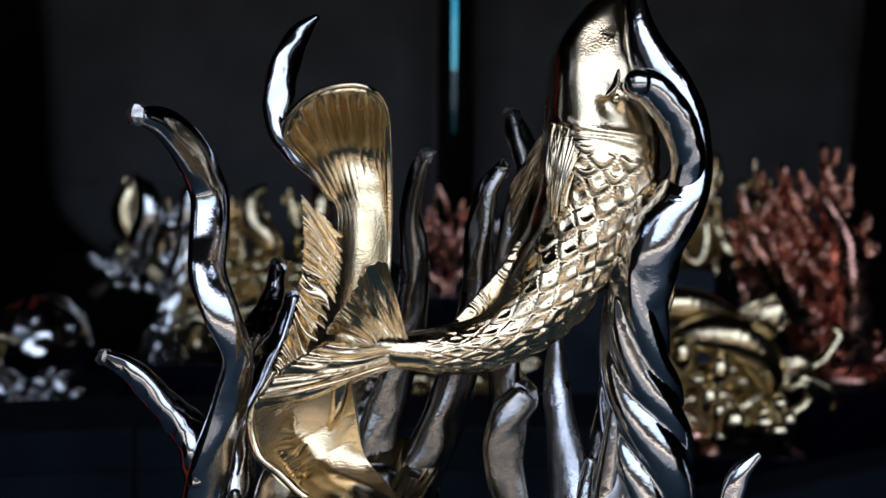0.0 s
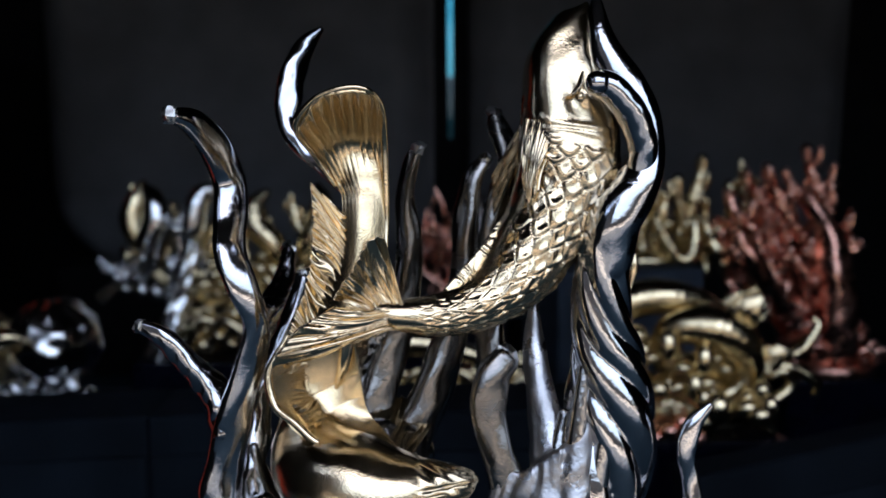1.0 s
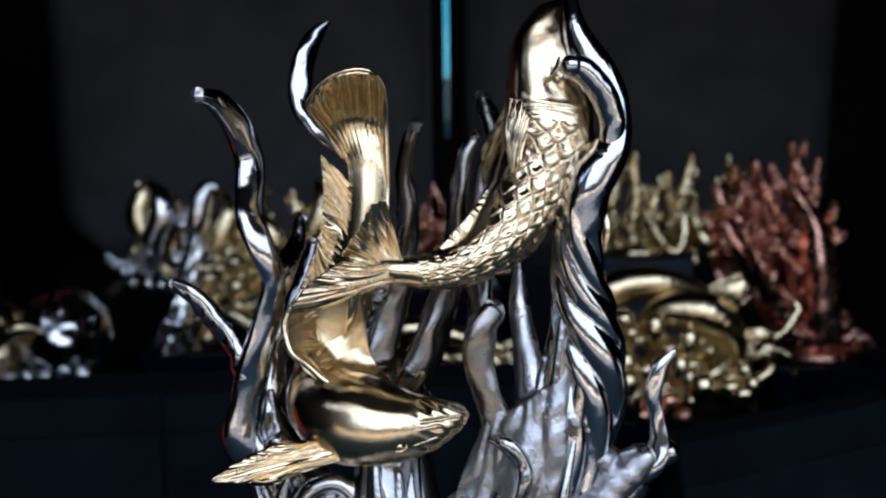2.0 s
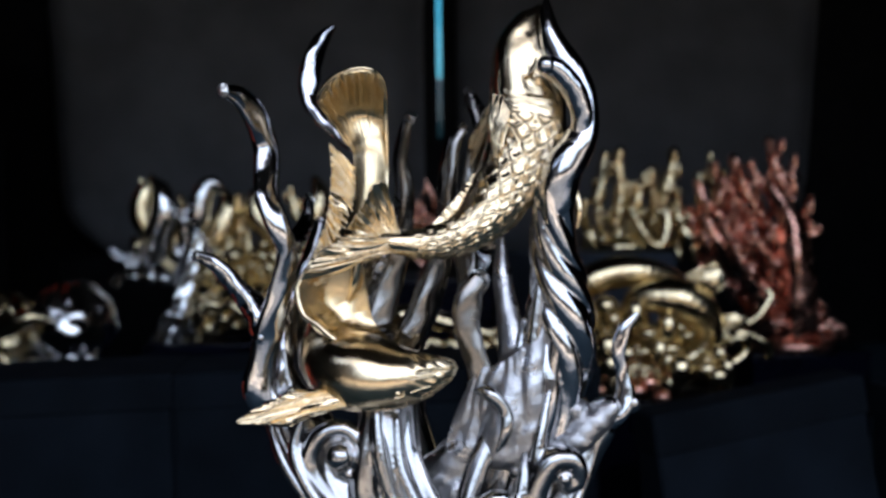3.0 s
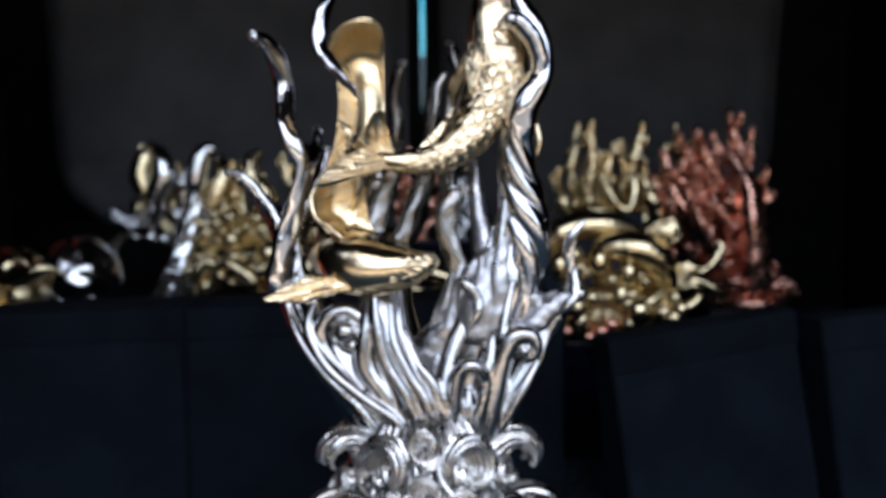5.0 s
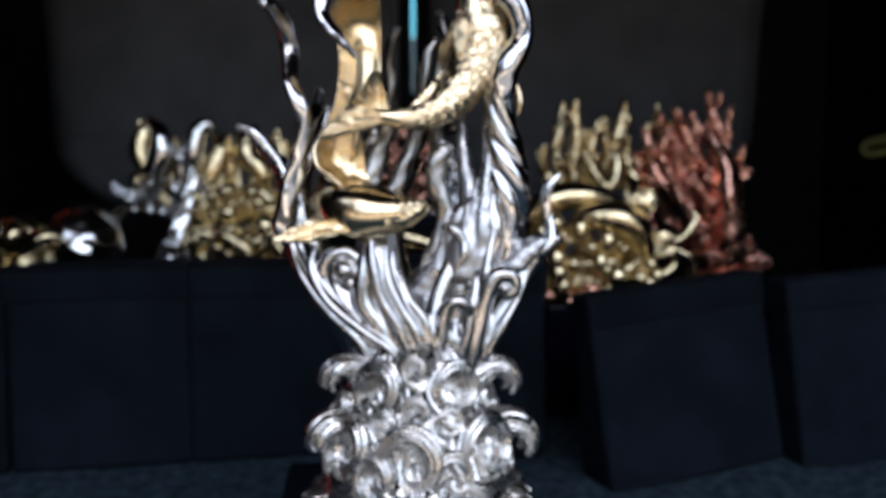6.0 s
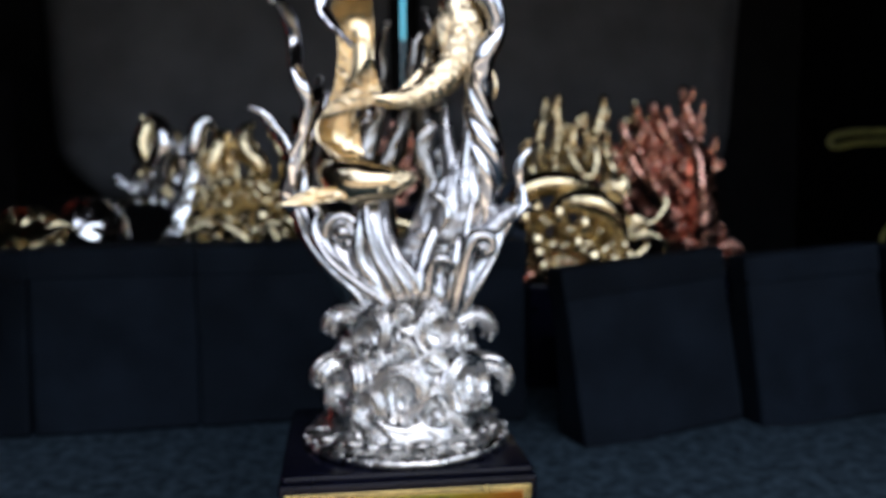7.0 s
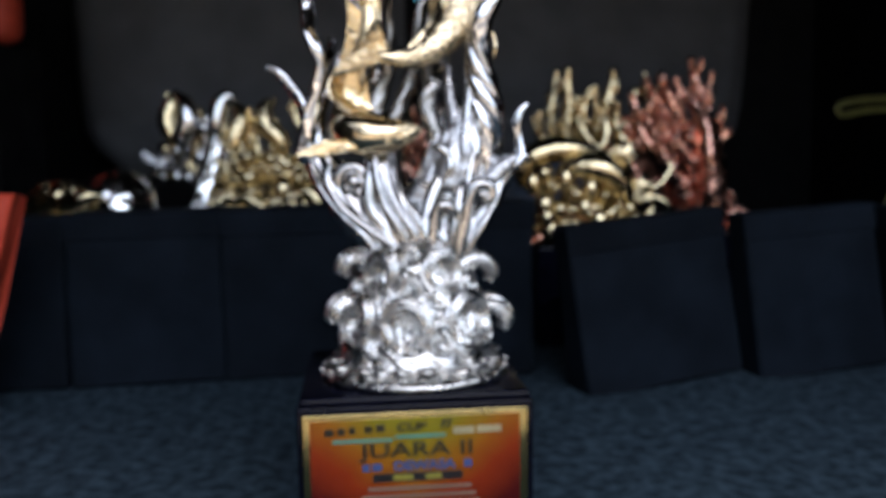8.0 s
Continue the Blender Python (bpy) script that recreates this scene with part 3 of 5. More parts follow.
for ang, z, size, tilt in (*big, *small, *round_back):
    crest_seed += 1
    part("wave_crest", wave_crest(ang, z, size, tilt, crest_seed), CHROME_ROUGH, trophy)
for ang, z, size in ((8, 11.8, 1.12), (4, 9.4, 1.28), (199, 12.3, 0.95), (205, 10.1, 1.1), (150, 11.9, 0.9)):
    crest_seed += 1
    part("wave_crest", side_crest(ang, z, size, crest_seed), CHROME_ROUGH, trophy, weld=0.05, ease_steps=2)
# the icy band that the waves stand on
rnd = random.Random(15)
lumps = []
for k in range(26):
    g = 2 * math.pi * k / 26 + rnd.uniform(-0.05, 0.05)
    w = 4.0 + rnd.uniform(-0.15, 0.2)
    lumps.append(ball(AX + w * math.cos(g), AY + w * 0.97 * math.sin(g), 7.5 + rnd.uniform(-0.12, 0.2), rnd.uniform(0.4, 0.55), 1, rnd.uniform(0.3, 0.45), 7, 10))
part("wave_foot", join(*lumps), CHROME_ROUGH, trophy, "lumpy cast silver foot of the waves", weld=0.06, ease_steps=3)

# fluted trunk that fans out of the waves
shapes = []


def strand(*pts, fat=1.14):
    """One round strand of the trunk: points and radii."""
    k = 1 + 0.22 * math.sin(5.1 * len(shapes))
    shapes.append(sweep([(x, y, z, r * fat * k) for x, y, z, r in pts], 44, 14))


def vein(*pts, r=0.22):
    """A thin ridge on the trunk, thinner at both ends."""
    shapes.append(sweep([(*p, r if 0 < q < len(pts) - 1 else 0.09) for q, p in enumerate(pts)], 40, 12))


strand((-1.5, -1.0, 11.8, .5), (-2.4, -0.9, 13.6, .5), (-3.6, -0.8, 15.4, .5), (-4.5, -0.7, 17.0, .45), (-5.0, -0.75, 18.2, .3), (-4.9, -0.8, 19.5, .1))
strand((-1.2, -1.7, 11.8, .42), (-2.1, -1.7, 13.7, .42), (-3.2, -1.5, 15.2, .42), (-4.1, -1.2, 16.8, .34), (-4.6, -1.0, 17.8, .22), (-4.9, -0.9, 18.8, .06))
strand((-0.8, -2.1, 11.8, .36), (-1.7, -2.1, 13.9, .36), (-2.8, -2.0, 15.1, .36), (-3.45, -1.9, 16.2, .36), (-3.15, -1.9, 17.1, .34), (-2.4, -1.9, 17.3, .3), (-1.85, -2.0, 16.7, .26), (-2.1, -2.1, 16.0, .22), (-2.6, -2.2, 16.1, .16))
strand((-0.4, -2.2, 11.8, .38), (-0.9, -2.2, 13.8, .38), (-1.75, -2.1, 15.2, .38), (-1.75, -2.0, 16.6, .32), (-1.6, -1.7, 17.9, .26), (-1.9, -1.0, 19.2, .12))
strand((0.05, -2.2, 11.8, .38), (-0.25, -2.2, 13.6, .38), (-0.85, -2.0, 15.0, .36), (-1.15, -1.8, 16.4, .36), (-1.1, -1.2, 17.9, .4), (-1.5, -0.1, 19.6, .46))
strand((0.55, -2.2, 11.8, .4), (0.4, -2.2, 13.4, .4), (-0.1, -2.0, 14.9, .38), (-0.6, -1.6, 16.3, .36), (-0.8, -0.9, 17.9, .42), (-0.75, 0.2, 19.4, .5))
strand((1.1, -2.2, 11.8, .4), (1.1, -2.2, 13.4, .4), (1.15, -2.0, 14.6, .4), (1.6, -1.6, 16.0, .42), (2.3, -1.2, 17.4, .36), (2.75, -1.1, 18.8, .28), (3.1, -0.9, 20.4, .12))
strand((1.4, -2.25, 11.8, .32), (1.5, -2.35, 13.9, .32), (1.68, -2.4, 14.95, .32), (2.1, -2.45, 15.3, .34), (2.5, -2.35, 15.0, .3), (2.6, -2.2, 14.2, .26), (2.5, -2.1, 11.8, .26))
strand((1.9, -2.0, 11.8, .36), (2.0, -2.1, 13.4, .3), (2.05, -2.1, 14.3, .12))
strand((2.5, -1.9, 11.8, .34), (3.0, -2.0, 13.9, .32), (3.3, -2.0, 15.4, .32), (3.75, -2.0, 16.25, .3), (4.4, -1.95, 16.25, .27), (4.55, -1.95, 15.65, .22), (4.1, -2.05, 15.45, .18))
strand((2.9, -1.3, 11.8, .44), (3.5, -1.4, 13.6, .44), (4.3, -1.2, 15.0, .46), (5.0, -0.9, 16.3, .45), (5.5, -0.85, 17.0, .4))
strand((2.3, -1.6, 11.8, .4), (2.7, -1.5, 14.2, .4), (3.35, -1.35, 16.2, .34), (3.75, -1.25, 18.2, .3), (4.1, -1.2, 20.4, .2), (4.1, -1.0, 21.6, .08))
strand((2.7, -0.9, 11.8, .5), (3.5, -0.8, 14.6, .5), (4.4, -0.6, 17.2, .42), (4.85, -0.5, 19.2, .3), (4.7, -0.5, 21.0, .12))
strand((1.7, -1.4, 11.8, .44), (2.0, -1.4, 14.4, .44), (2.75, -1.3, 16.8, .34), (3.2, -1.2, 18.8, .3), (3.45, -1.1, 20.6, .2), (3.6, -1.0, 22.0, .08))
strand((1.9, -0.6, 11.8, .7), (2.6, -0.4, 15.0, .7), (3.5, -0.1, 18.0, .7), (4.0, -0.1, 20.6, .4), (4.0, -0.3, 22.0, .15))
strand((-1.0, -0.4, 11.8, .6), (-2.2, -0.2, 14.4, .6), (-3.4, 0.0, 16.6, .5), (-4.3, -0.1, 18.2, .3), (-4.5, -0.2, 19.4, .1))
strand((0.6, -0.9, 11.8, .9), (0.5, -0.8, 13.6, .9), (0.3, -0.6, 15.0, .6))
strand((-0.6, -1.0, 11.8, .8), (-1.4, -0.8, 14.2, .7), (-1.8, -0.4, 16.4, .5), (-1.9, 0.0, 18.6, .25))
strand((1.6, -1.0, 11.8, .8), (1.7, -0.8, 14.2, .7), (2.3, -0.5, 16.4, .4), (2.5, -0.4, 18.0, .15))
strand((0.2, 0.2, 11.8, .8), (-0.2, 0.6, 14.6, .7), (-0.6, 0.9, 17.0, .5), (-0.5, 0.8, 19.0, .4))
# the solid mass that the strands are cast on
strand((-0.9, -1.5, 11.8, .9), (-1.9, -1.4, 14.0, .8), (-2.9, -1.25, 15.6, .7), (-3.6, -1.1, 17.0, .5), (-4.2, -0.9, 18.2, .3), fat=1)
strand((0.1, -1.3, 11.8, 1.0), (-0.5, -1.3, 13.8, .85), (-1.15, -1.2, 15.4, .65), (-1.35, -1.0, 16.8, .5), fat=1)
strand((1.9, -1.35, 11.8, .95), (2.4, -1.35, 13.8, .85), (3.05, -1.25, 15.4, .75), (3.5, -1.0, 17.0, .7), (3.7, -0.8, 18.8, .6), (3.8, -0.6, 20.4, .4), fat=1)
vein((-4.85, -1.15, 17.6), (-4.3, -1.5, 16.2), (-3.2, -1.95, 14.8), (-1.9, -2.35, 13.6), (-0.9, -2.5, 12.0))
vein((-4.5, -1.0, 16.4), (-3.6, -1.4, 15.0), (-2.5, -1.9, 13.8), (-1.6, -2.2, 12.0))
vein((-4.1, -0.9, 15.6), (-3.2, -1.2, 14.4), (-2.2, -1.7, 13.2), (-1.9, -1.9, 12.0))
vein((-3.7, -1.9, 17.6), (-3.9, -2.0, 16.6), (-3.2, -2.35, 15.3), (-1.9, -2.6, 14.2), (-0.6, -2.65, 13.2), (0.0, -2.6, 12.0))
vein((-1.45, -2.1, 18.2), (-1.35, -2.35, 16.8), (-1.0, -2.5, 15.4), (-0.2, -2.6, 14.0), (0.35, -2.6, 12.0))
vein((-0.85, -1.9, 17.6), (-0.75, -2.15, 16.2), (-0.2, -2.4, 15.0), (0.5, -2.55, 13.8), (0.8, -2.55, 12.0))
vein((-0.3, -1.7, 16.6), (0.1, -2.1, 15.4), (0.8, -2.4, 14.3), (1.05, -2.5, 12.0))
vein((3.1, -1.5, 17.0), (2.9, -2.0, 15.8), (2.5, -2.4, 13.8), (2.2, -2.4, 12.0))
vein((3.8, -1.5, 18.4), (3.4, -1.9, 16.8), (3.1, -2.1, 15.0), (2.7, -2.2, 12.0))
vein((4.8, -1.6, 15.4), (4.2, -1.9, 14.4), (3.5, -2.0, 13.2), (3.0, -2.0, 12.0))
vein((5.3, -1.3, 16.6), (4.6, -1.6, 15.0), (3.8, -1.7, 13.6), (3.2, -1.7, 12.0))
vein((1.5, -1.45, 18.3), (1.95, -1.65, 18.25), (2.4, -1.65, 17.7), (2.4, -1.75, 17.1), (2.0, -1.8, 16.2), r=0.26)
shapes += [ball(-2.55, -2.15, 16.55, 0.46), ball(4.12, -2.1, 15.75, 0.26), ball(6.4, -0.9, 17.72, 0.36)]
part("trunk", join(*shapes), CAST, trophy, "fluted silver coral trunk", weld=0.045, ease_steps=16)
# dull, unpolished metal that fills the fork and the crook of the low branch
SATIN = mat("satin_cast_silver", (0.52, 0.52, 0.53), 0.33, 1.0, 0.2, 900, 0.18, 120, 0.12, wave=0.15)
web = [sweep([(x, y, z, r) for x, y, z, r in pts], 44, 16, wobble(70 + k, 0.07)) for k, pts in enumerate((
    [(-0.5, -0.7, 14.4, .85), (0.4, -0.6, 15.3, .8), (1.4, -0.7, 16.4, .72), (1.9, -0.8, 17.6, .5)],
    [(0.8, -0.8, 14.2, .95), (1.25, -0.75, 15.8, .78), (1.7, -0.75, 17.4, .6), (1.75, -0.75, 18.6, .4)],
    [(2.3, -1.15, 16.2, .8), (2.6, -1.05, 17.8, .72), (2.8, -0.75, 19.2, .55), (2.65, -0.4, 20.4, .4), (2.5, 0.0, 21.8, .28), (2.5, 0.2, 23.0, .1)],
    [(2.9, -1.3, 15.8, .6), (3.2, -1.25, 17.4, .6), (3.35, -1.1, 19.0, .5), (3.5, -0.9, 20.4, .3)],
    [(3.9, -0.9, 15.6, .7), (4.7, -0.95, 16.7, .66), (5.4, -0.95, 17.3, .54), (5.9, -0.92, 17.6, .4)],
    [(4.0, -0.75, 18.2, .5), (4.7, -0.85, 17.4, .52), (5.5, -0.9, 17.2, .42)]))]
web.append(loft([[(0.65, -0.7, 16.2), (1.6, -1.05, 16.1), (2.8, -1.25, 16.1)], [(1.05, -0.7, 17.5), (1.9, -1.0, 17.6), (2.9, -1.2, 17.6)],
                 [(1.45, -0.7, 18.3), (2.1, -0.95, 18.5), (3.0, -1.15, 18.7)], [(1.6, -0.65, 19.2), (2.2, -0.85, 18.9), (3.1, -1.05, 19.6)]], 40, 60, 0.75, 5, 0.2, 0.3))
part("coral_web", join(*web), SATIN, trophy, "dull satin silver web in the fork of the trunk", weld=0.05, ease_steps=10)

# single branches
branches = {}


def branch(which, *pts):
    branches[which] = pts


branch("left", (-4.6, -0.6, 17.3, 0.42), (-5.15, -0.8, 18.2, 0.46), (-5.0, -0.8, 19.2, 0.44), (-4.68, -0.95, 20.5, 0.42), (-4.31, -1.15, 21.69, 0.36), (-4.13, -1.35, 22.59, 0.31), (-4.39, -1.5, 23.42, 0.36), (-4.72, -1.35, 24.19, 0.38), (-4.79, -0.95, 24.95, 0.4), (-4.86, -0.7, 25.87, 0.4), (-5.03, -1.2, 26.68, 0.38), (-5.34, -1.9, 27.18, 0.3), (-5.62, -2.4, 27.28, 0.17))
branch("left_twin", (-4.6, -0.3, 17.6, .34), (-4.5, 0.0, 19.2, .34), (-4.5, 0.4, 20.2, .34), (-4.2, 0.9, 21.2, .32), (-3.74, 1.4, 22.44, .3), (-3.52, 1.6, 23.4, .2))
branch("left_low", (-4.9, -0.75, 20.0, .55), (-5.25, -0.8, 20.8, .42), (-5.75, -0.9, 21.52, .31), (-6.34, -1.0, 22.2, .25), (-6.92, -1.0, 22.48, .14))
branch("left_spur", (-4.3, -0.7, 22.3, .28), (-4.15, -0.5, 22.7, .3), (-3.98, 0.1, 22.95, .3), (-3.87, 0.8, 23.45, .26), (-3.82, 1.2, 24.15, .19))
branch("horn", (-2.05, -0.4, 25.55, .08), (-2.71, 0, 26.25, .2), (-3.31, 0.3, 26.84, .28), (-3.63, 0.5, 27.42, .31), (-3.64, 0.6, 28.11, .34), (-3.5, 0.8, 28.81, .33), (-3.2, 1.0, 29.45, .24), (-2.85, 1.1, 29.8, .08))
branch("drop", (-1.35, 0.8, 22.4, .4), (-1.7, 0.5, 21.7, .33), (-1.85, 0.0, 21.0, .26), (-1.95, -0.7, 20.35, .06))
branch("mid_a", (-1.75, 0.3, 18.8, .55), (-1.61, 0.6, 20.14, .54), (-1.18, 0.8, 21.53, .47), (-0.75, 0.9, 23.1, .4), (-0.62, 0.8, 24.37, .35), (-0.71, 0.6, 25.4, .25), (-0.54, 0.2, 26.3, .21), (-0.35, 0, 26.7, .13))
branch("mid_b", (-1.0, 0.2, 18.2, .55), (-0.77, 0.4, 19.17, .56), (-0.14, 0.6, 20.41, .52), (0.36, 0.8, 21.8, .46), (0.77, 1, 23.46, .36), (0.84, 1, 24.75, .35), (1.0, 1, 25.85, .28), (1.33, 1, 26.42, .17))
branch("mid_c", (2.2, 1.0, 22.5, .4), (1.95, 1.3, 24.2, .38), (1.95, 1.5, 25.4, .36), (1.98, 1.6, 26.44, .33), (1.73, 1.8, 27.31, .3), (1.63, 1.8, 27.68, .2))
branch("mid_d", (1.5, 0.6, 21.0, .4), (1.4, 1.0, 23.0, .38), (1.58, 1.2, 24.75, .36), (1.7, 1.2, 25.66, .32), (1.86, 1.2, 26.35, .18))
branch("knob", (1.9, -1.2, 15.2, .5), (2.4, -1.0, 16.4, .6), (2.35, -0.9, 17.4, .58), (1.95, -0.8, 18.3, .5), (1.53, -0.8, 19.28, .4), (1.29, -0.7, 20.21, .43), (1.36, -0.6, 21.1, .44), (1.72, -0.5, 21.6, .36))
branch("right_low", (3.9, -0.6, 15.2, .6), (4.5, -0.6, 16.1, .55), (5.25, -0.7, 16.9, .47), (6.0, -0.9, 17.4, .38), (6.22, -0.9, 18.0, .3), (6.14, -0.9, 18.7, .2), (6.01, -0.9, 19.34, .23), (6.17, -0.9, 20.03, .22), (6.6, -0.9, 20.5, .08))
# DULL puts the shade on the inner branches into their colour
for k, (bn, pts) in enumerate(branches.items()):
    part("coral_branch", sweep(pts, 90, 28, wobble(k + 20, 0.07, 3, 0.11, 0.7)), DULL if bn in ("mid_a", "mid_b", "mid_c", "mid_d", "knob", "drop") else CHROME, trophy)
def cut_tip(x, y, z, r, seed):
    """The rough, faceted end where a cast branch was cut."""
    rnd = random.Random(seed)
    v, f = ball(x, y, z, r, 1.0, 1.0, 5, 8)
    return [tuple(c + rnd.uniform(-0.22, 0.22) * r for c in p) for p in v], f


for k, (bn, r) in enumerate((("left", 0.2), ("left_twin", 0.18), ("left_low", 0.17), ("left_spur", 0.2), ("mid_a", 0.19), ("mid_b", 0.21), ("mid_c", 0.22), ("mid_d", 0.2), ("knob", 0.33))):
    x, y, z, _ = branches[bn][-1]
    part("cut_tip", cut_tip(x, y, z, r, 600 + k), CHROME_ROUGH, trophy, smooth=False)
right_main = [(2.6, -0.8, 14.2, .8), (3.4, -0.6, 16.4, 1.1), (4.0, -0.4, 18.6, 1.2), (4.22, -0.4, 20.0, 1.12), (4.2, -0.5, 21.41, .92), (4.02, -0.8, 22.66, .7), (4.0, -1, 23.86, .64), (4.22, -1.2, 24.91, .62),
              (4.74, -1.2, 25.78, .52), (4.98, -1.15, 26.61, .4), (4.74, -1.1, 27.5, .48), (4.28, -1.0, 28.27, .5), (3.93, -1.0, 29.04, .34), (3.82, -0.9, 29.8, .19), (3.84, -0.8, 30.3, .05)]
core = [(x, y + 0.1, z, r * (0.62 if z < 24.5 else 0.8)) for x, y, z, r in right_main]
lower = [p if k < 7 else (*p[:3], p[3] * (0.9, 0.55, 0.2)[k - 7]) for k, p in enumerate(right_main[:10])]
part("coral_branch", join(rope(lower, 6, 0.85, 0.62, 0.44, 160, 18, 0.6, 0.25, 0.95), sweep(right_main[6:], 110, 30, wobble(50, 0.04)), sweep(core, 120, 20)), CHROME, trophy, "twisted silver coral stem", weld=0.04, ease_steps=12)
hook = [(3.55, -1.9, 28.1, .1), (3.62, -1.9, 27.98, .28), (3.98, -1.85, 27.86, .34), (4.48, -1.65, 27.35, .36), (4.78, -1.45, 26.6, .34), (4.74, -1.3, 25.94, .3)]
part("coral_branch", sweep(hook, 70, 28, wobble(51, 0.03)), CHROME, trophy)
part("coral_bud", join(ball(3.62, -2.1, 27.95, 0.27, 0.9), ball(4.6, -1.55, 25.75, 0.27, 0.7, 0.6)), CHROME, trophy, "rounded silver coral buds")


# ---- the two koi, each one cast figure ----
def scales(u, a, lo, hi, rows, round_, height, belly=0.0):
    """Overlapping rounded scales, raised towards their free edge (towards the tail, growing u)."""
    out = np.zeros(np.broadcast(u, a).shape)
    U = (u - lo) / (hi - lo) * rows + 0 * a
    V = a / (2 * np.pi) * round_ + 0 * u
    base = np.floor(U)
    for back in (0, 1, 2):
        i = base - back
        off = 0.5 * np.mod(i, 2)
        dv = np.mod(V + off, 1.0) - 0.5
        du = (U - i) / 1.9
        q = du + 2.1 * dv * dv
        inside = (du >= 0) & (q < 1.0)
        h = (0.35 + 0.5 * q) * np.clip((1 - q) / 0.3, 0, 1) ** 0.8 - 0.34 * np.exp(-((q - 0.5) / 0.3) ** 2 - (dv / 0.24) ** 2)
        out = np.where(inside, h, out)
    keep = np.clip((u - lo) / 0.03, 0, 1) * np.clip((hi - u) / 0.05, 0, 1)
    return height * out * keep


def koi_one():
    spine = [(3.68, -0.26, 30.02, .12), (3.57, -0.27, 29.78, .34), (3.36, -0.26, 29.42, .58), (3.13, -0.25, 28.72, .84), (3.15, -0.27, 27.85, .97), (3.27, -0.2, 26.95, 1.15), (3.2, -0.25, 26.04, 1.18), (2.85, -0.5, 25.1, 1.06),
             (2.35, -0.8, 24.27, .95), (1.86, -1.1, 23.62, .82), (1.22, -1.4, 23.12, .63), (0.53, -1.6, 22.88, .53), (-0.19, -1.8, 22.82, .44), (-0.78, -2, 22.85, .36), (-1.2, -2.1, 22.93, .3)]
    def square(u, a):
        # the head and shoulders have a ridge between the dark back and the flat cheek
        w = np.clip((0.46 - u) / 0.16, 0, 1) * np.clip((u - 0.01) / 0.08, 0, 1)
        b = a - 0.12
        p = 2.0 + 1.1 * w
        return (np.abs(np.cos(b)) ** p + np.abs(np.sin(b)) ** p) ** (-1 / p)
    def relief(u, a):
        side = np.clip((a - 0.75) / 0.4, 0, 1) * np.clip((5.3 - a) / 0.5, 0, 1)
        slope = 0.055 * np.sin(a / 2) + 0.02 * np.cos(a - 2.6)
        h = scales(u, a, 0.27, 0.94, 18, 13, 0.17) * side * np.clip((u - 0.275 - slope) / 0.015, 0, 1) * (0.85 + 0.3 * np.sin(31 * u + 2.3 * a) * np.sin(17 * u - 5 * a))
        h = h + 0.025 * np.sin(47 * u + 3 * a) * np.sin(23 * u - 4 * a) * np.clip((u - 0.3) / 0.1, 0, 1)
        for c, d, w in ((0.230, 0.026, 0.008), (0.250, 0.022, 0.009), (0.272, 0.018, 0.009)):
            h = h + d * np.exp(-((u - c - slope) / w) ** 2) * np.clip((a - 0.5) / 0.3, 0, 1)
        h = h + 0.016 * np.sin(38 * u + 2.2 * a) * np.sin(3 * a + 21 * u) * np.clip((0.25 - u) / 0.08, 0, 1)
        # hollow below the brow, and the pouch of the cheek
        h = h - 0.06 * np.exp(-((a - 1.25) / 0.45) ** 2 - ((u - 0.13) / 0.05) ** 2)
        h = h + 0.10 * np.exp(-((a - 1.95) / 0.18) ** 2 - ((u - 0.225) / 0.02) ** 2) - 0.06 * np.exp(-((a - 1.6) / 0.16) ** 2 - ((u - 0.21) / 0.035) ** 2)
        return h * (1 - 0.75 * u ** 2)
    body = sweep(spine, 420, 200, radius=square, relief=relief, blunt=False)
    pectoral = sheet([(2.2, -0.85, 27.3), (2.5, -1.05, 27.2), (2.85, -1.15, 26.95)], [(2.12, -1.2, 25.75), (2.22, -1.42, 25.3), (2.38, -1.52, 25.6)], 40, 60, 0.2, 4, 0.05, 0.12, 0.03, seed=3)
    far_pec = sheet([(2.2, 0.3, 27.3), (2.15, 0.3, 26.4)], [(1.5, 0.9, 26.0), (1.55, 0.8, 25.0)], 20, 40, 0.12, 6, 0.05, seed=4)
    dorsal = sheet([(2.0, -0.6, 24.9), (1.5, -0.9, 24.0), (0.8, -1.2, 23.25), (0.2, -1.5, 23.1)], [(1.55, -0.7, 24.9), (1.15, -1.0, 24.35), (0.6, -1.25, 23.75), (0.1, -1.5, 23.2)], 24, 90, 0.16, 9, 0.035, 0.05, 0.0, seed=5)
    tail_up = sheet([(-0.65, -2.15, 23.1), (-0.95, -2.2, 23.0), (-1.25, -2.25, 22.9)], [(-1.02, -2.55, 24.62), (-1.35, -2.6, 24.55), (-1.75, -2.6, 23.9), (-2.15, -2.6, 23.3)], 60, 90, 0.14, 7, 0.09, -0.15, 0.03, seed=6)
    tail_down = sheet([(-0.95, -2.3, 23.0), (-1.0, -2.3, 22.8), (-0.85, -2.25, 22.6)], [(-2.1, -2.7, 23.15), (-2.95, -2.75, 22.6), (-3.5, -2.5, 21.85), (-2.7, -2.4, 22.35)], 60, 90, 0.14, 8, 0.09, 0.10, 0.02, seed=7)
    cheek = join(sweep([(3.55, -0.6, 29.25, .05), (3.5, -0.95, 28.6, .07), (3.4, -1.18, 28.05, .08), (3.2, -1.36, 27.8, .05)], 30, 10), ball(3.42, -1.22, 27.75, 0.13, 0.7))
    return join(body, cheek, pectoral, far_pec, dorsal, tail_up, tail_down)


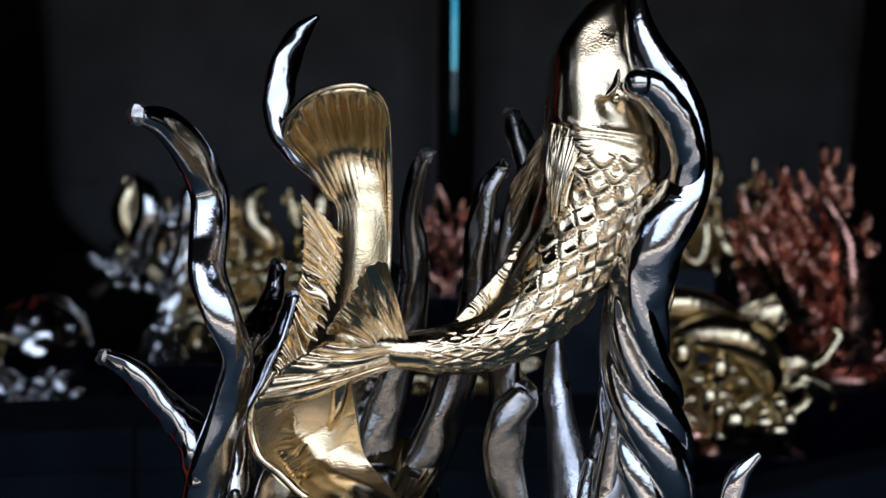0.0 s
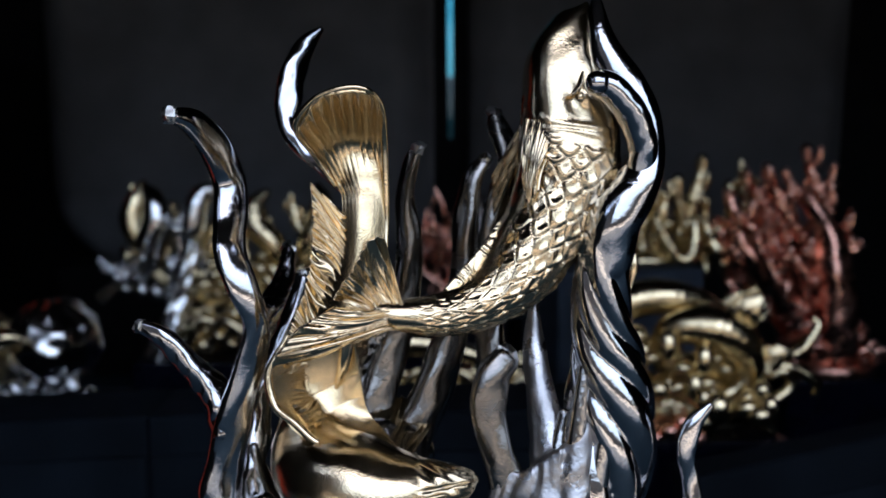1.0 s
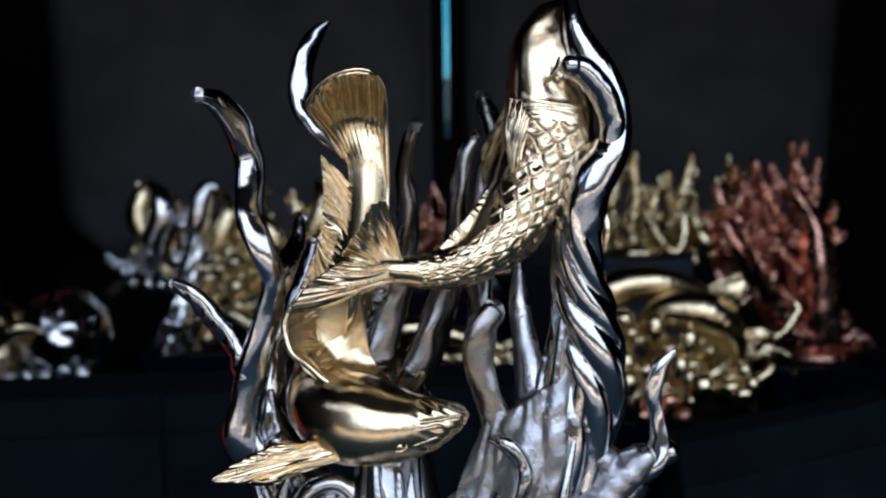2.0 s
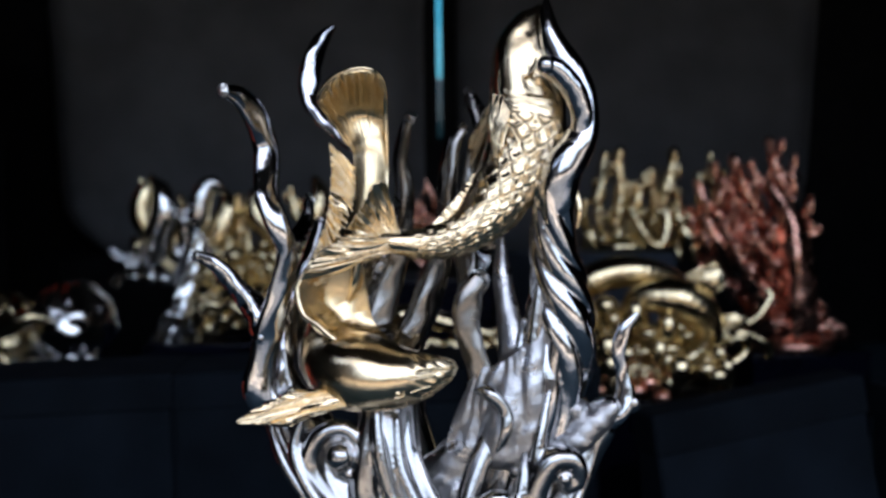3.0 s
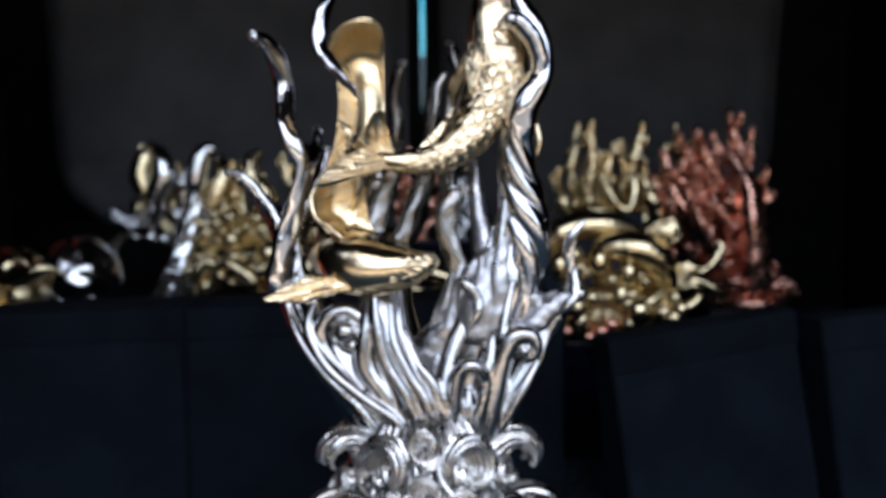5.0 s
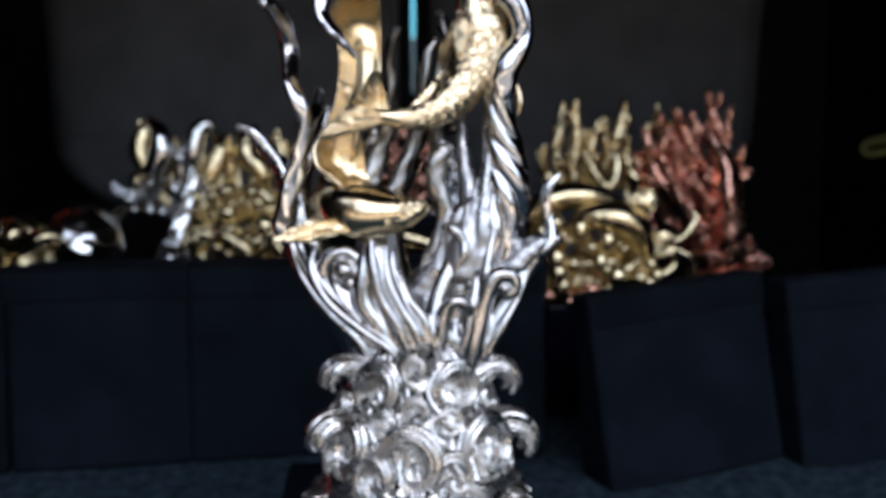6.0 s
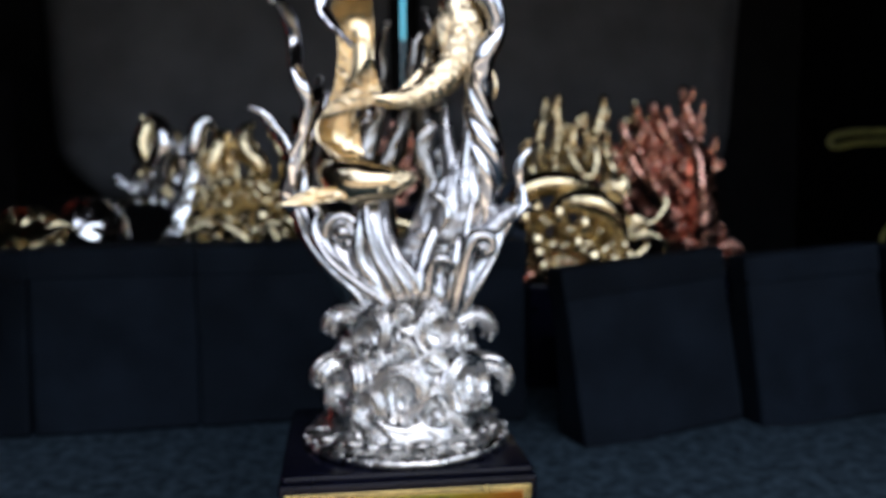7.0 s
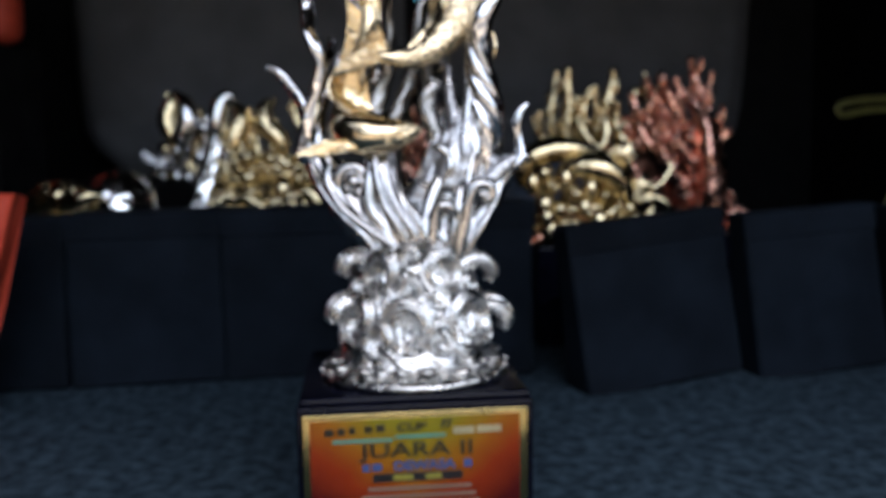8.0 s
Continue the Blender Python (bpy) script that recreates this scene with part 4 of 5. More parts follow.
def koi_two():
    spine = [(0.9, -2.1, 19.12, .12), (0.8, -2.15, 19.12, .27), (0.5, -2.22, 19.07, .45), (-0.3, -2.3, 18.95, .78), (-1.1, -2.25, 18.94, 1.02), (-1.85, -2.0, 19.02, 1.19), (-2.45, -1.55, 19.14, 1.2), (-2.85, -0.95, 19.5, 1.05), (-3.0, -0.2, 20.3, .75), (-2.8, 0.2, 21.9, .55),
             (-2.2, -0.3, 23.05, .5), (-1.8, -0.7, 24.1, .38), (-1.6, -1.0, 25.0, .25), (-1.6, -1.3, 25.6, .1)]
    def relief(u, a):
        h = 0.02 * np.sin(14 * u + 2 * a + 0.5) + 0.012 * np.sin(37 * u - 3 * a)
        lip = -0.06 * np.exp(-((np.mod(a + 0.2, 2 * np.pi) - 1.35) / 0.05) ** 2) * np.clip((0.115 - u) / 0.02, 0, 1)
        rough = 0.018 * np.sin(130 * u + 3 * a) * np.sin(9 * a + 60 * u) * np.clip((0.13 - u) / 0.03, 0, 1)
        return h + lip + rough
    body = sweep(spine, 360, 120, relief=relief, blunt=False)
    tail = loft([[(-2.75, -1.7, 22.4), (-2.0, -2.12, 22.8), (-1.2, -2.05, 23.1)], [(-2.15, -1.85, 24.2), (-1.6, -2.05, 24.25), (-1.06, -1.75, 24.3)], [(-2.0, -1.75, 25.3), (-1.55, -1.88, 25.3), (-1.05, -1.6, 25.3)],
                 [(-2.2, -1.5, 25.85), (-1.65, -1.7, 25.95), (-1.06, -1.58, 26.0)], [(-2.6, -1.9, 26.5), (-1.85, -1.72, 26.8), (-1.08, -1.8, 26.7)],
                 [(-2.88, -2.6, 26.95), (-2.42, -2.95, 27.52), (-1.9, -3.1, 27.68), (-1.36, -3.0, 27.68), (-1.08, -2.5, 27.38)]], 140, 130, 0.14, 11, 0.3, 6.4, seed=8)
    rim = sweep([(-2.2, -1.6, 25.75, .05), (-2.6, -1.9, 26.4, .06), (-2.89, -2.58, 26.97, .07), (-2.5, -2.9, 27.48, .07), (-1.9, -3.06, 27.72, .07), (-1.36, -2.96, 27.72, .07), (-1.07, -2.46, 27.4, .07), (-1.05, -1.9, 26.6, .08), (-1.04, -1.68, 25.2, .07), (-1.06, -1.8, 24.3, .06)], 110, 12)
    dorsal = sheet([(-1.95, -1.8, 25.1), (-1.95, -1.9, 24.2), (-2.2, -1.85, 23.2), (-2.7, -1.6, 22.2), (-3.2, -1.2, 21.6)],
                   [(-2.74, -1.72, 25.84), (-2.68, -1.8, 24.78), (-2.83, -1.75, 23.6), (-3.27, -1.45, 22.5), (-3.57, -1.15, 21.9)], 40, 240, 0.14, 17, 0.17, 0.0, 0.03, seed=10)
    flank = loft([[(-3.5, -1.75, 22.0), (-3.72, -1.8, 21.45), (-3.55, -1.9, 20.8), (-2.95, -2.1, 20.2), (-2.3, -2.35, 20.0)], [(-3.0, -1.2, 22.3), (-3.05, -1.05, 21.4), (-2.9, -1.1, 20.7), (-2.5, -1.4, 20.1), (-2.0, -1.8, 19.75)],
                  [(-2.5, -1.05, 22.5), (-2.4, -0.85, 21.4), (-2.2, -0.9, 20.6), (-1.9, -1.15, 20.0), (-1.5, -1.6, 19.6)], [(-1.9, -1.2, 22.5), (-1.75, -0.9, 21.3), (-1.6, -0.8, 20.4), (-1.2, -0.95, 19.9), (-0.8, -1.3, 19.5)]], 90, 120, 0.14, 3, 0.03, 0.2, seed=11)
    ribs = sheet([(-3.35, -1.55, 21.9), (-3.5, -1.55, 21.4), (-3.35, -1.65, 20.8), (-2.85, -1.9, 20.3)], [(-2.95, -1.15, 22.0), (-3.0, -1.0, 21.3), (-2.85, -1.05, 20.8), (-2.5, -1.4, 20.3)], 30, 120, 0.1, 12, 0.07, 0.0, 0.05, seed=15)
    edge = sweep([(-3.3, -1.7, 22.35, .05), (-3.55, -1.78, 21.9, .09), (-3.74, -1.85, 21.45, .1), (-3.57, -1.95, 20.8, .1), (-3.1, -2.1, 20.45, .1), (-2.6, -2.25, 20.06, .09), (-2.2, -2.2, 20.0, .04)], 70, 10)
    fold = sweep([(-1.95, -1.5, 22.5, .16), (-2.1, -1.3, 21.6, .15), (-2.3, -1.05, 21.0, .05)], 30, 12)
    under = sheet([(-1.9, -1.0, 19.75), (-1.3, -1.2, 19.5), (-0.65, -1.4, 19.3)], [(-1.4, 0.6, 20.3), (-0.55, 0.7, 20.25), (-0.05, 0.2, 19.75)], 40, 80, 0.14, 8, 0.08, -0.1, 0.05, seed=12)
    pectoral = sheet([(-2.4, -2.2, 18.65), (-2.2, -2.6, 18.4), (-2.4, -2.7, 18.15)], [(-3.7, -2.95, 18.75), (-5.25, -3.3, 17.95), (-3.85, -3.35, 17.8)], 60, 90, 0.24, 6, 0.09, 0.12, 0.03, up=(0, -0.6, 1), seed=13)
    eye = join(ball(-0.76, -3.12, 18.62, 0.10, 0.6), sweep([(-0.76 + 0.19 * math.cos(k), -3.08, 18.62 + 0.13 * math.sin(k), 0.045) for k in np.linspace(0, 6.1, 9)], 24, 8))
    lip = sweep([(-0.45, -3.1, 19.0, .04), (0.1, -2.87, 19.04, .06), (0.5, -2.58, 19.02, .06), (0.8, -2.35, 19.1, .05), (0.88, -2.1, 19.12, .05)], 30, 10)
    lip2 = sweep([(-0.4, -3.02, 18.62, .03), (0.1, -2.83, 18.75, .05), (0.5, -2.55, 18.86, .05), (0.8, -2.3, 18.96, .05), (0.88, -2.05, 19.0, .04)], 30, 10)
    return join(body, rim, edge, fold, dorsal, pectoral, eye, lip, lip2), join(tail, flank, ribs, under)


part("koi_figure", koi_one(), GOLD, trophy, "gold cast koi leaping upwards with raised scales")
smooth_gold, satin_gold = koi_two()
part("koi_figure", smooth_gold, GOLD, trophy, "gold cast koi bent round with its tail raised", second=satin_gold, second_material=GOLD_SATIN)


# ---- boxes in a row behind the trophy ----
def cover_box(x, y, width, height, depth, yaw, lean=2.0, roll=0.0, lid=False, label="navy-black covered box standing on the boot carpet"):
    b = thing("box", x, y, 0, label, "box", "row of dark boxes")
    part("body", slab(x, x + width, y, y + depth, 0, height, 0.35, yaw, (x, y), lean, roll), BOX_CLOTH, b, smooth=False)
    if lid:
        part("lid", slab(x - 0.12, x + width + 0.12, y + lean * 0.84 - 0.12, y + depth + 0.1, height - 2.1, height + 0.15, 0.25, yaw, (x, y), lean * 0.16, roll), BOX_CLOTH, b, smooth=False)
    return b


cover_box(13.5, 15.2, 14.2, 13.0, 4.0, 18, 2.0, 4.5, True)
cover_box(28.0, 18.5, 12.5, 13.3, 4.0, 13, 2.0, 3.0, True)
cover_box(42.0, 22.6, 13.0, 13.2, 7.0, 10, lid=True)
cover_box(-27.2, 20.4, 12.1, 13.9, 7.0, 6, 0.6, 0.8, True)
cover_box(-15.3, 22.0, 12.0, 13.9, 7.0, 7, 0.6, 0.8, True)
cover_box(-2.6, 21.4, 12.8, 14.2, 7.0, 2, 0.6, 0.0, True)
cover_box(-40.2, 19.6, 12.8, 13.6, 7.0, 3, 0.6, 0.0, True)


# ---- the other trophies behind the boxes ----
def back_plinth(x, y, w, d, h, parent):
    part("plinth", slab(x - w / 2, x + w / 2, y - d / 2, y + d / 2, 0, h, 0.2), BLACK_GLOSS, parent, "black plinth", smooth=False)


def finger(x, y, z, dx, dy, h, r, seed, bend=1.0):
    """A coral finger: bent, tapered and lumpy, with a rounded tip."""
    rnd = random.Random(seed)
    pts = []
    for k in range(6):
        s = k / 5
        pts.append((x + dx * s ** bend + rnd.uniform(-0.75, 0.75) * min(1, h / 6), y + dy * s + rnd.uniform(-0.5, 0.5), z + h * s, r * (1.15 - 0.5 * s)))
    return sweep(pts, 22, 10, wobble(seed, 0.1))


def bush(parent, material, x0, x1, y, z, tops, seed, spread=0.25, r=0.55, depth=3.0, drift=0.0, twigs=2, name="coral_branch"):
    """Many fingers out of one root; tops is a list of (share across the width, height)."""
    rnd = random.Random(seed)
    cx = (x0 + x1) / 2
    for k, (s, h) in enumerate(tops):
        tx = x0 + (x1 - x0) * s
        bx = cx + (tx - cx) * (0.45 + rnd.uniform(-spread, spread)) + drift
        by, ty = y + rnd.uniform(-depth, depth) * 0.5, rnd.uniform(-depth, depth) * 0.5
        main = finger(bx, by, z, tx - bx, ty, h - z, r * rnd.uniform(0.85, 1.2), seed * 100 + k, rnd.uniform(0.9, 1.6))
        shapes = [main]
        for q in range(twigs):
            f = rnd.uniform(0.3, 0.8)
            sx, sz = bx + (tx - bx) * f, z + (h - z) * f
            shapes.append(finger(sx, by + ty * f, sz, rnd.uniform(-1.6, 1.6), rnd.uniform(-1.2, 0.4), (h - sz) * rnd.uniform(0.5, 0.9), r * 0.7, seed * 1000 + k * 10 + q))
        part(name, join(*shapes), material, parent, weld=0.13)


def rocks(parent, material, x0, x1, y, z, height, n, seed, name="rock_base", depth=4.0, size=1.0):
    rnd = random.Random(seed)
    for q in range(n):
        s = size * rnd.uniform(0.6, 1.2)
        part("rock", ball(rnd.uniform(x0, x1), y + rnd.uniform(-depth, depth) * 0.6, z + rnd.uniform(0.1, 1) ** 1.5 * height, s, rnd.uniform(0.7, 1.2), rnd.uniform(0.6, 1.1), 7, 10), material, parent)
    foot = part(name, turned([(0.5, z), (0.5, z + height * 0.3), (0.42, z + height * 0.55), (0.2, z + height * 0.7)], 24, 0, 0, 0.2), material, parent)
    foot.data.transform(Matrix.Translation(((x0 + x1) * 0.005, y * 0.01, 0)) @ Matrix.Diagonal((x1 - x0, depth * 1.6, 1, 1)))


def swirl_waves(parent, material, x0, x1, y, z, n, size, seed, depth=3.0):
    """Small curling crests over the foot of a trophy."""
    rnd = random.Random(seed)
    for k in range(n):
        cx, cy, cz = rnd.uniform(x0, x1), y + rnd.uniform(-depth, depth * 0.2), z + rnd.uniform(0, 1) * size
        s, t = size * rnd.uniform(0.6, 1.1), rnd.choice((-1, 1))
        pts = [(cx + t * s * a, cy, cz + s * b, s * r) for a, b, r in ((-0.9, -0.6, .42), (-0.7, 0.2, .46), (-0.1, 0.7, .42), (0.5, 0.5, .34), (0.6, 0.05, .26), (0.25, -0.1, .16))]
        part("wave_crest", sweep(pts, 26, 12, wobble(seed + k, 0.06, 6, 0.1, 0.2)), material, parent)


def small_koi(spine, seed, n=90, m=44, rows=18, round_=13, height=0.09, fin=True):
    """A cast koi of the smaller trophies: scaled body, forked tail and a back fin."""
    def relief(u, a):
        return scales(u, a, 0.24, 0.95, rows, round_, height) * (1 - 0.7 * u ** 2)
    body = sweep(spine, n, m, relief=relief, blunt=False)
    e, d = np.array(spine[-1][:3]), np.array(spine[-1][:3]) - np.array(spine[-2][:3])
    d = d / np.linalg.norm(d)
    side = np.cross(d, (0, 1, 0))
    L = spine[len(spine) // 2][3] * 2.2
    tails = []
    for sg in (-1, 1):
        tip = [tuple(e + d * L * 0.7 + side * sg * L * 0.2), tuple(e + d * L * 1.1 + side * sg * L * 0.6), tuple(e + d * L * 0.8 + side * sg * L * 0.9)]
        root = [tuple(e - d * 0.2), tuple(e - d * 0.2 + side * sg * 0.12), tuple(e - d * 0.3 + side * sg * 0.25)]
        tails.append(sheet(root, tip, 16, 30, 0.2, 6, 0.07, seed=seed))
    k = len(spine) // 3
    row = [np.array(p) for p in spine[k:k + 4]]
    root, edge = [], []
    for p in row:
        root.append((p[0], p[1], p[2] + p[3] * 0.8))
        edge.append((p[0] - 0.4, p[1], p[2] + p[3] * 1.7))
    if not fin:
        return join(body, *tails)
    return join(body, *tails, sheet(root, edge, 10, 40, 0.2, 9, 0.06, ragged=0.08, seed=seed + 1))


def fingers(parent, material, tips, y, r, seed, length=5.5, lean=0.5, depth=2.0, twigs=1):
    """Blunt, knobbly coral fingers that rise to their tips (x, z), leaning as the whole coral leans."""
    rnd = random.Random(seed)
    for k, (tx, tz) in enumerate(tips):
        size = length * rnd.uniform(0.8, 1.25)
        slant = lean + rnd.uniform(-0.28, 0.28)
        oy = y + rnd.uniform(-depth, depth) * 0.5
        ty = rnd.uniform(-0.9, 0.4)
        w = r * rnd.uniform(0.8, 1.25)
        line = []
        for q in range(7):
            f = q / 6
            sway = rnd.uniform(-0.28, 0.28)
            line.append((tx + size * slant * (1 - f) ** 1.4 + sway * (1 - f), oy + ty * f, tz - size * (1 - f), w * (1.3 - 0.5 * f + (0.12 if q == 6 else 0))))
        shapes = [sweep(line, 34, 14, wobble(seed * 31 + k, 0.12), blunt=False)]
        for _ in range(twigs):
            q = rnd.choice((2, 3, 4))
            bx, by, bz, br = line[q]
            g = rnd.choice((-1, 1)) * rnd.uniform(0.5, 1.2)
            up_ = rnd.uniform(1.0, 2.4)
            shapes.append(sweep([(bx, by, bz, br * 0.75), (bx + g * 0.9, by - 0.5, bz + up_ * 0.45, br * 0.65), (bx + g, by - 0.7, bz + up_, br * 0.6)], 18, 12, wobble(seed * 57 + k, 0.1), blunt=False))
        part("coral_branch", join(*shapes), material, parent, weld=0.11, ease_steps=2)


# copper coral
cop = thing("trophy", 37.7, 60, 0, "copper-coloured coral trophy with many leaning fingers", "trophy", "trophies behind the boxes")
back_plinth(37.9, 60, 12, 12, 8.6, cop)
part("base_disc", turned([(4.2, 8.6), (4.4, 8.9), (4.3, 9.3), (4.0, 9.6), (3.2, 10.0)], 48, 37.8, 59.2, uneven=0.04), COPPER, cop, "round copper foot")
rocks(cop, COPPER, 33.8, 40.8, 58.4, 9.4, 5.4, 56, 31, size=0.72, depth=3.4)
swirl_waves(cop, COPPER, 34.5, 41.0, 56.0, 10.2, 9, 1.0, 33, 1.0)
swirl_waves(cop, COPPER, 37.4, 40.4, 56.6, 12.2, 5, 0.9, 35, 0.8)
part("coral_stem", sweep([(37.6, 56.4, 11, 1.9), (37.4, 56.2, 14, 1.75), (37.2, 56.0, 17, 1.65), (36.9, 56.0, 19.5, 1.5), (36.6, 56.2, 21.6, 1.2), (35.8, 56.6, 23.6, .85), (34.6, 57.0, 25.6, .55)], 50, 22, wobble(9, .06, 4, .1, .5)), COPPER, cop)
part("coral_stem", sweep([(37.0, 60, 12, 1.6), (34.5, 60.2, 15.5, 1.5), (32.0, 60.4, 18.0, 1.2), (30.0, 60.5, 20.4, .9), (28.8, 60.6, 23.4, .6)], 50, 20, wobble(10, .08, 4, .1, .5)), COPPER, cop)
fingers(cop, COPPER, [(35.7, 30.3), (36.4, 27.4), (34.9, 25.6), (33.2, 26.3), (31.4, 25.8), (30.2, 28.0), (28.3, 26.0), (29.9, 23.5), (32.7, 22.8), (34.0, 28.0), (32.0, 28.4), (35.4, 22.8), (31.0, 21.5)], 60.5, 0.52, 41, 6.5, 0.5, 3.2, 3)
fingers(cop, COPPER, [(27.6, 23.2), (29.0, 20.6), (30.6, 24.6), (28.8, 18.6), (30.8, 17.2), (32.6, 15.6), (29.4, 22.4), (33.4, 24.0)], 61.6, 0.52, 47, 5.0, 0.55, 1.6, 2)
fingers(cop, COPPER, [(33.0, 20.6), (34.8, 21.4), (31.2, 19.4), (34.6, 18.0), (32.6, 17.4)], 57.4, 0.5, 43, 4.0, 0.65, 1.4, 1)
fingers(cop, COPPER, [(39.2, 24.2), (39.2, 21.6), (37.8, 26.4), (39.6, 16.2)], 58.4, 0.5, 45, 4.0, -0.5, 1.4, 2)

# gold coral on a tall dark box
tall = thing("box", 21, 60, 0, "tall navy box, lightened as if lit, carrying a gold coral trophy", "box", "row of dark boxes")
part("body", slab(10.5, 25.3, 58, 68.5, 0, 16.9, 0.3, 13, (25.3, 58)), BOX_CLOTH_LIT, tall, smooth=False)
part("lid", slab(10.38, 25.42, 57.88, 68.62, 16.7, 18.7, 0.25, 13, (25.3, 58)), BOX_CLOTH_LIT, tall, smooth=False)
gc = thing("trophy", 21.5, 62.8, 18.7, "pale gold coral trophy with upright fingers on a dark box", "trophy", "trophies behind the boxes")
part("coral_root", turned([(3.7, 18.7), (3.9, 19.1), (3.5, 19.7), (2.4, 20.3)], 40, 20.9, 63.0, uneven=0.12), GOLD_FAR, gc)
fingers(gc, GOLD_FAR, [(16.9, 24.2), (18.2, 26.4), (19.1, 29.3), (20.6, 29.5), (21.5, 26.2), (22.8, 25.8), (25.0, 25.0), (26.0, 26.1), (27.4, 25.3), (26.5, 29.4), (28.9, 22.4), (24.0, 27.4), (30.9, 29.2), (29.4, 26.8)], 63.2, 0.56, 61, 6.4, 0.05, 2.0, 2)
fingers(gc, GOLD_FAR, [(17.2, 21.2), (18.6, 22.8), (20.0, 22.0), (21.8, 23.6), (24.8, 22.0), (26.4, 23.0), (27.6, 21.4)], 61.4, 0.56, 64, 3.2, 0.25, 1.0, 1)
part("coral_branch", sweep([(21.4, 59.6, 22.6, .55), (22.2, 59.5, 21.0, .6), (23.4, 59.5, 19.6, .62), (24.4, 59.5, 19.6, .6), (25.0, 59.6, 21.4, .58), (24.9, 59.8, 23.2, .45)], 40, 14, wobble(66, .07)), GOLD_FAR, gc)

# gold koi curled over waves
gk = thing("trophy", 18, 36, 0, "gold koi trophy curled over golden waves", "trophy", "trophies behind the boxes")
back_plinth(17.5, 37, 11, 10, 9.6, gk)
part("koi_figure", small_koi([(10.8, 34.6, 15.4, .35), (10.9, 34.5, 16.6, .8), (11.9, 34.4, 18.0, 1.05), (13.6, 34.4, 18.7, 1.15), (15.6, 34.4, 18.8, 1.05), (17.4, 34.6, 18.5, .8), (19.0, 34.8, 18.0, .5)], 71, height=0.24, rows=14, round_=11, fin=False), GOLD_FAR, gk, "arched gold cast koi")
part("koi_figure", small_koi([(14.2, 33.2, 16.2, .4), (15.2, 33.0, 16.9, .95), (16.8, 32.8, 17.1, 1.25), (18.6, 32.8, 16.7, 1.35), (20.0, 33.0, 15.6, 1.2), (20.5, 33.2, 14.0, .95), (19.6, 33.2, 12.8, .7), (18.2, 33.0, 12.2, .4)], 74, height=0.24, rows=14, round_=11, fin=False), GOLD_FAR, gk, "curled gold cast koi")
part("fin", sheet([(19.2, 33.0, 17.6), (19.8, 33.0, 17.2), (20.2, 33.1, 16.8)], [(19.9, 32.6, 19.0), (21.0, 32.5, 19.1), (21.5, 32.6, 18.2)], 20, 30, 0.4, 5, 0.06, 0.35), GOLD_FAR, gk)
for k, (x, y, z, r) in enumerate(((11.6, 32.4, 15.6, .6), (12.6, 32.0, 16.6, .7), (13.6, 32.0, 15.2, .55), (14.6, 31.6, 16.0, .6), (12.4, 31.8, 14.0, .6), (15.6, 31.8, 14.6, .65), (17.0, 31.8, 15.0, .6), (14.0, 31.6, 13.2, .7), (18.4, 32.0, 14.4, .55), (16.4, 31.8, 13.2, .6))):
    part("bead", ball(x, y, z, r * 1.25, 0.9, (1.5, 0.8, 0.6)[k % 3], 8, 12), GOLD_FAR, gk)
swirl_waves(gk, GOLD_FAR, 11.8, 20.0, 33.0, 11.6, 6, 1.1, 79, 1.0)
swirl_waves(gk, GOLD_FAR, 12, 22, 34.5, 10.5, 15, 1.1, 73, 2.4)
rocks(gk, GOLD_FAR, 12.2, 22.6, 35, 9.4, 6.0, 46, 74, size=1.0, depth=3)
for k, pts in enumerate(([(20.6, 33.8, 14.6, .5), (22.0, 33.6, 15.1, .42), (23.2, 33.6, 14.9, .34), (24.2, 33.6, 15.4, .3), (24.9, 33.7, 16.3, .34), (25.2, 33.8, 17.0, .3), (24.9, 33.8, 17.4, .18)],
                         [(20.0, 33.6, 12.0, .5), (21.6, 33.4, 11.8, .42), (22.9, 33.4, 12.4, .4), (23.4, 33.4, 13.2, .38), (22.8, 33.3, 13.9, .34), (22.0, 33.3, 13.6, .22)],
                         [(21.4, 33.8, 13.6, .45), (22.8, 33.7, 14.2, .42), (24.2, 33.7, 13.8, .4), (25.2, 33.7, 12.9, .34), (25.0, 33.7, 12.2, .22)])):
    part("tendril", sweep(pts, 40, 12, wobble(80 + k, .08)), GOLD_FAR, gk)
part("fin", sheet([(20.4, 33.2, 14.2), (20.8, 33.1, 14.9), (21.0, 33.1, 15.6)], [(22.2, 32.8, 14.2), (23.2, 32.6, 15.3), (22.6, 32.8, 15.9)], 20, 30, 0.4, 5, 0.06, 0.3), GOLD_FAR, gk)
rr = random.Random(77)
for q in range(12):
    part("rock", ball(rr.uniform(11.8, 22.5), rr.uniform(30.6, 31.8), rr.uniform(11.0, 13.6), rr.uniform(0.6, 1.05), 0.9, rr.uniform(0.7, 1.5), 7, 10), GOLD_FAR, gk)
for q in range(7):
    part("rock", ball(11.2 + q * 0.9, 31.6 + 0.3 * (q % 2), 10.0 + 0.5 * (q % 3), 0.7, 0.8, 0.7, 7, 10), COPPER, gk)

# silver wave with a gold koi
sk = thing("trophy", -34, 48, 0, "chrome rounded wave trophy with a gold koi", "trophy", "trophies behind the boxes")
back_plinth(-35, 49, 14, 11, 8.2, sk)


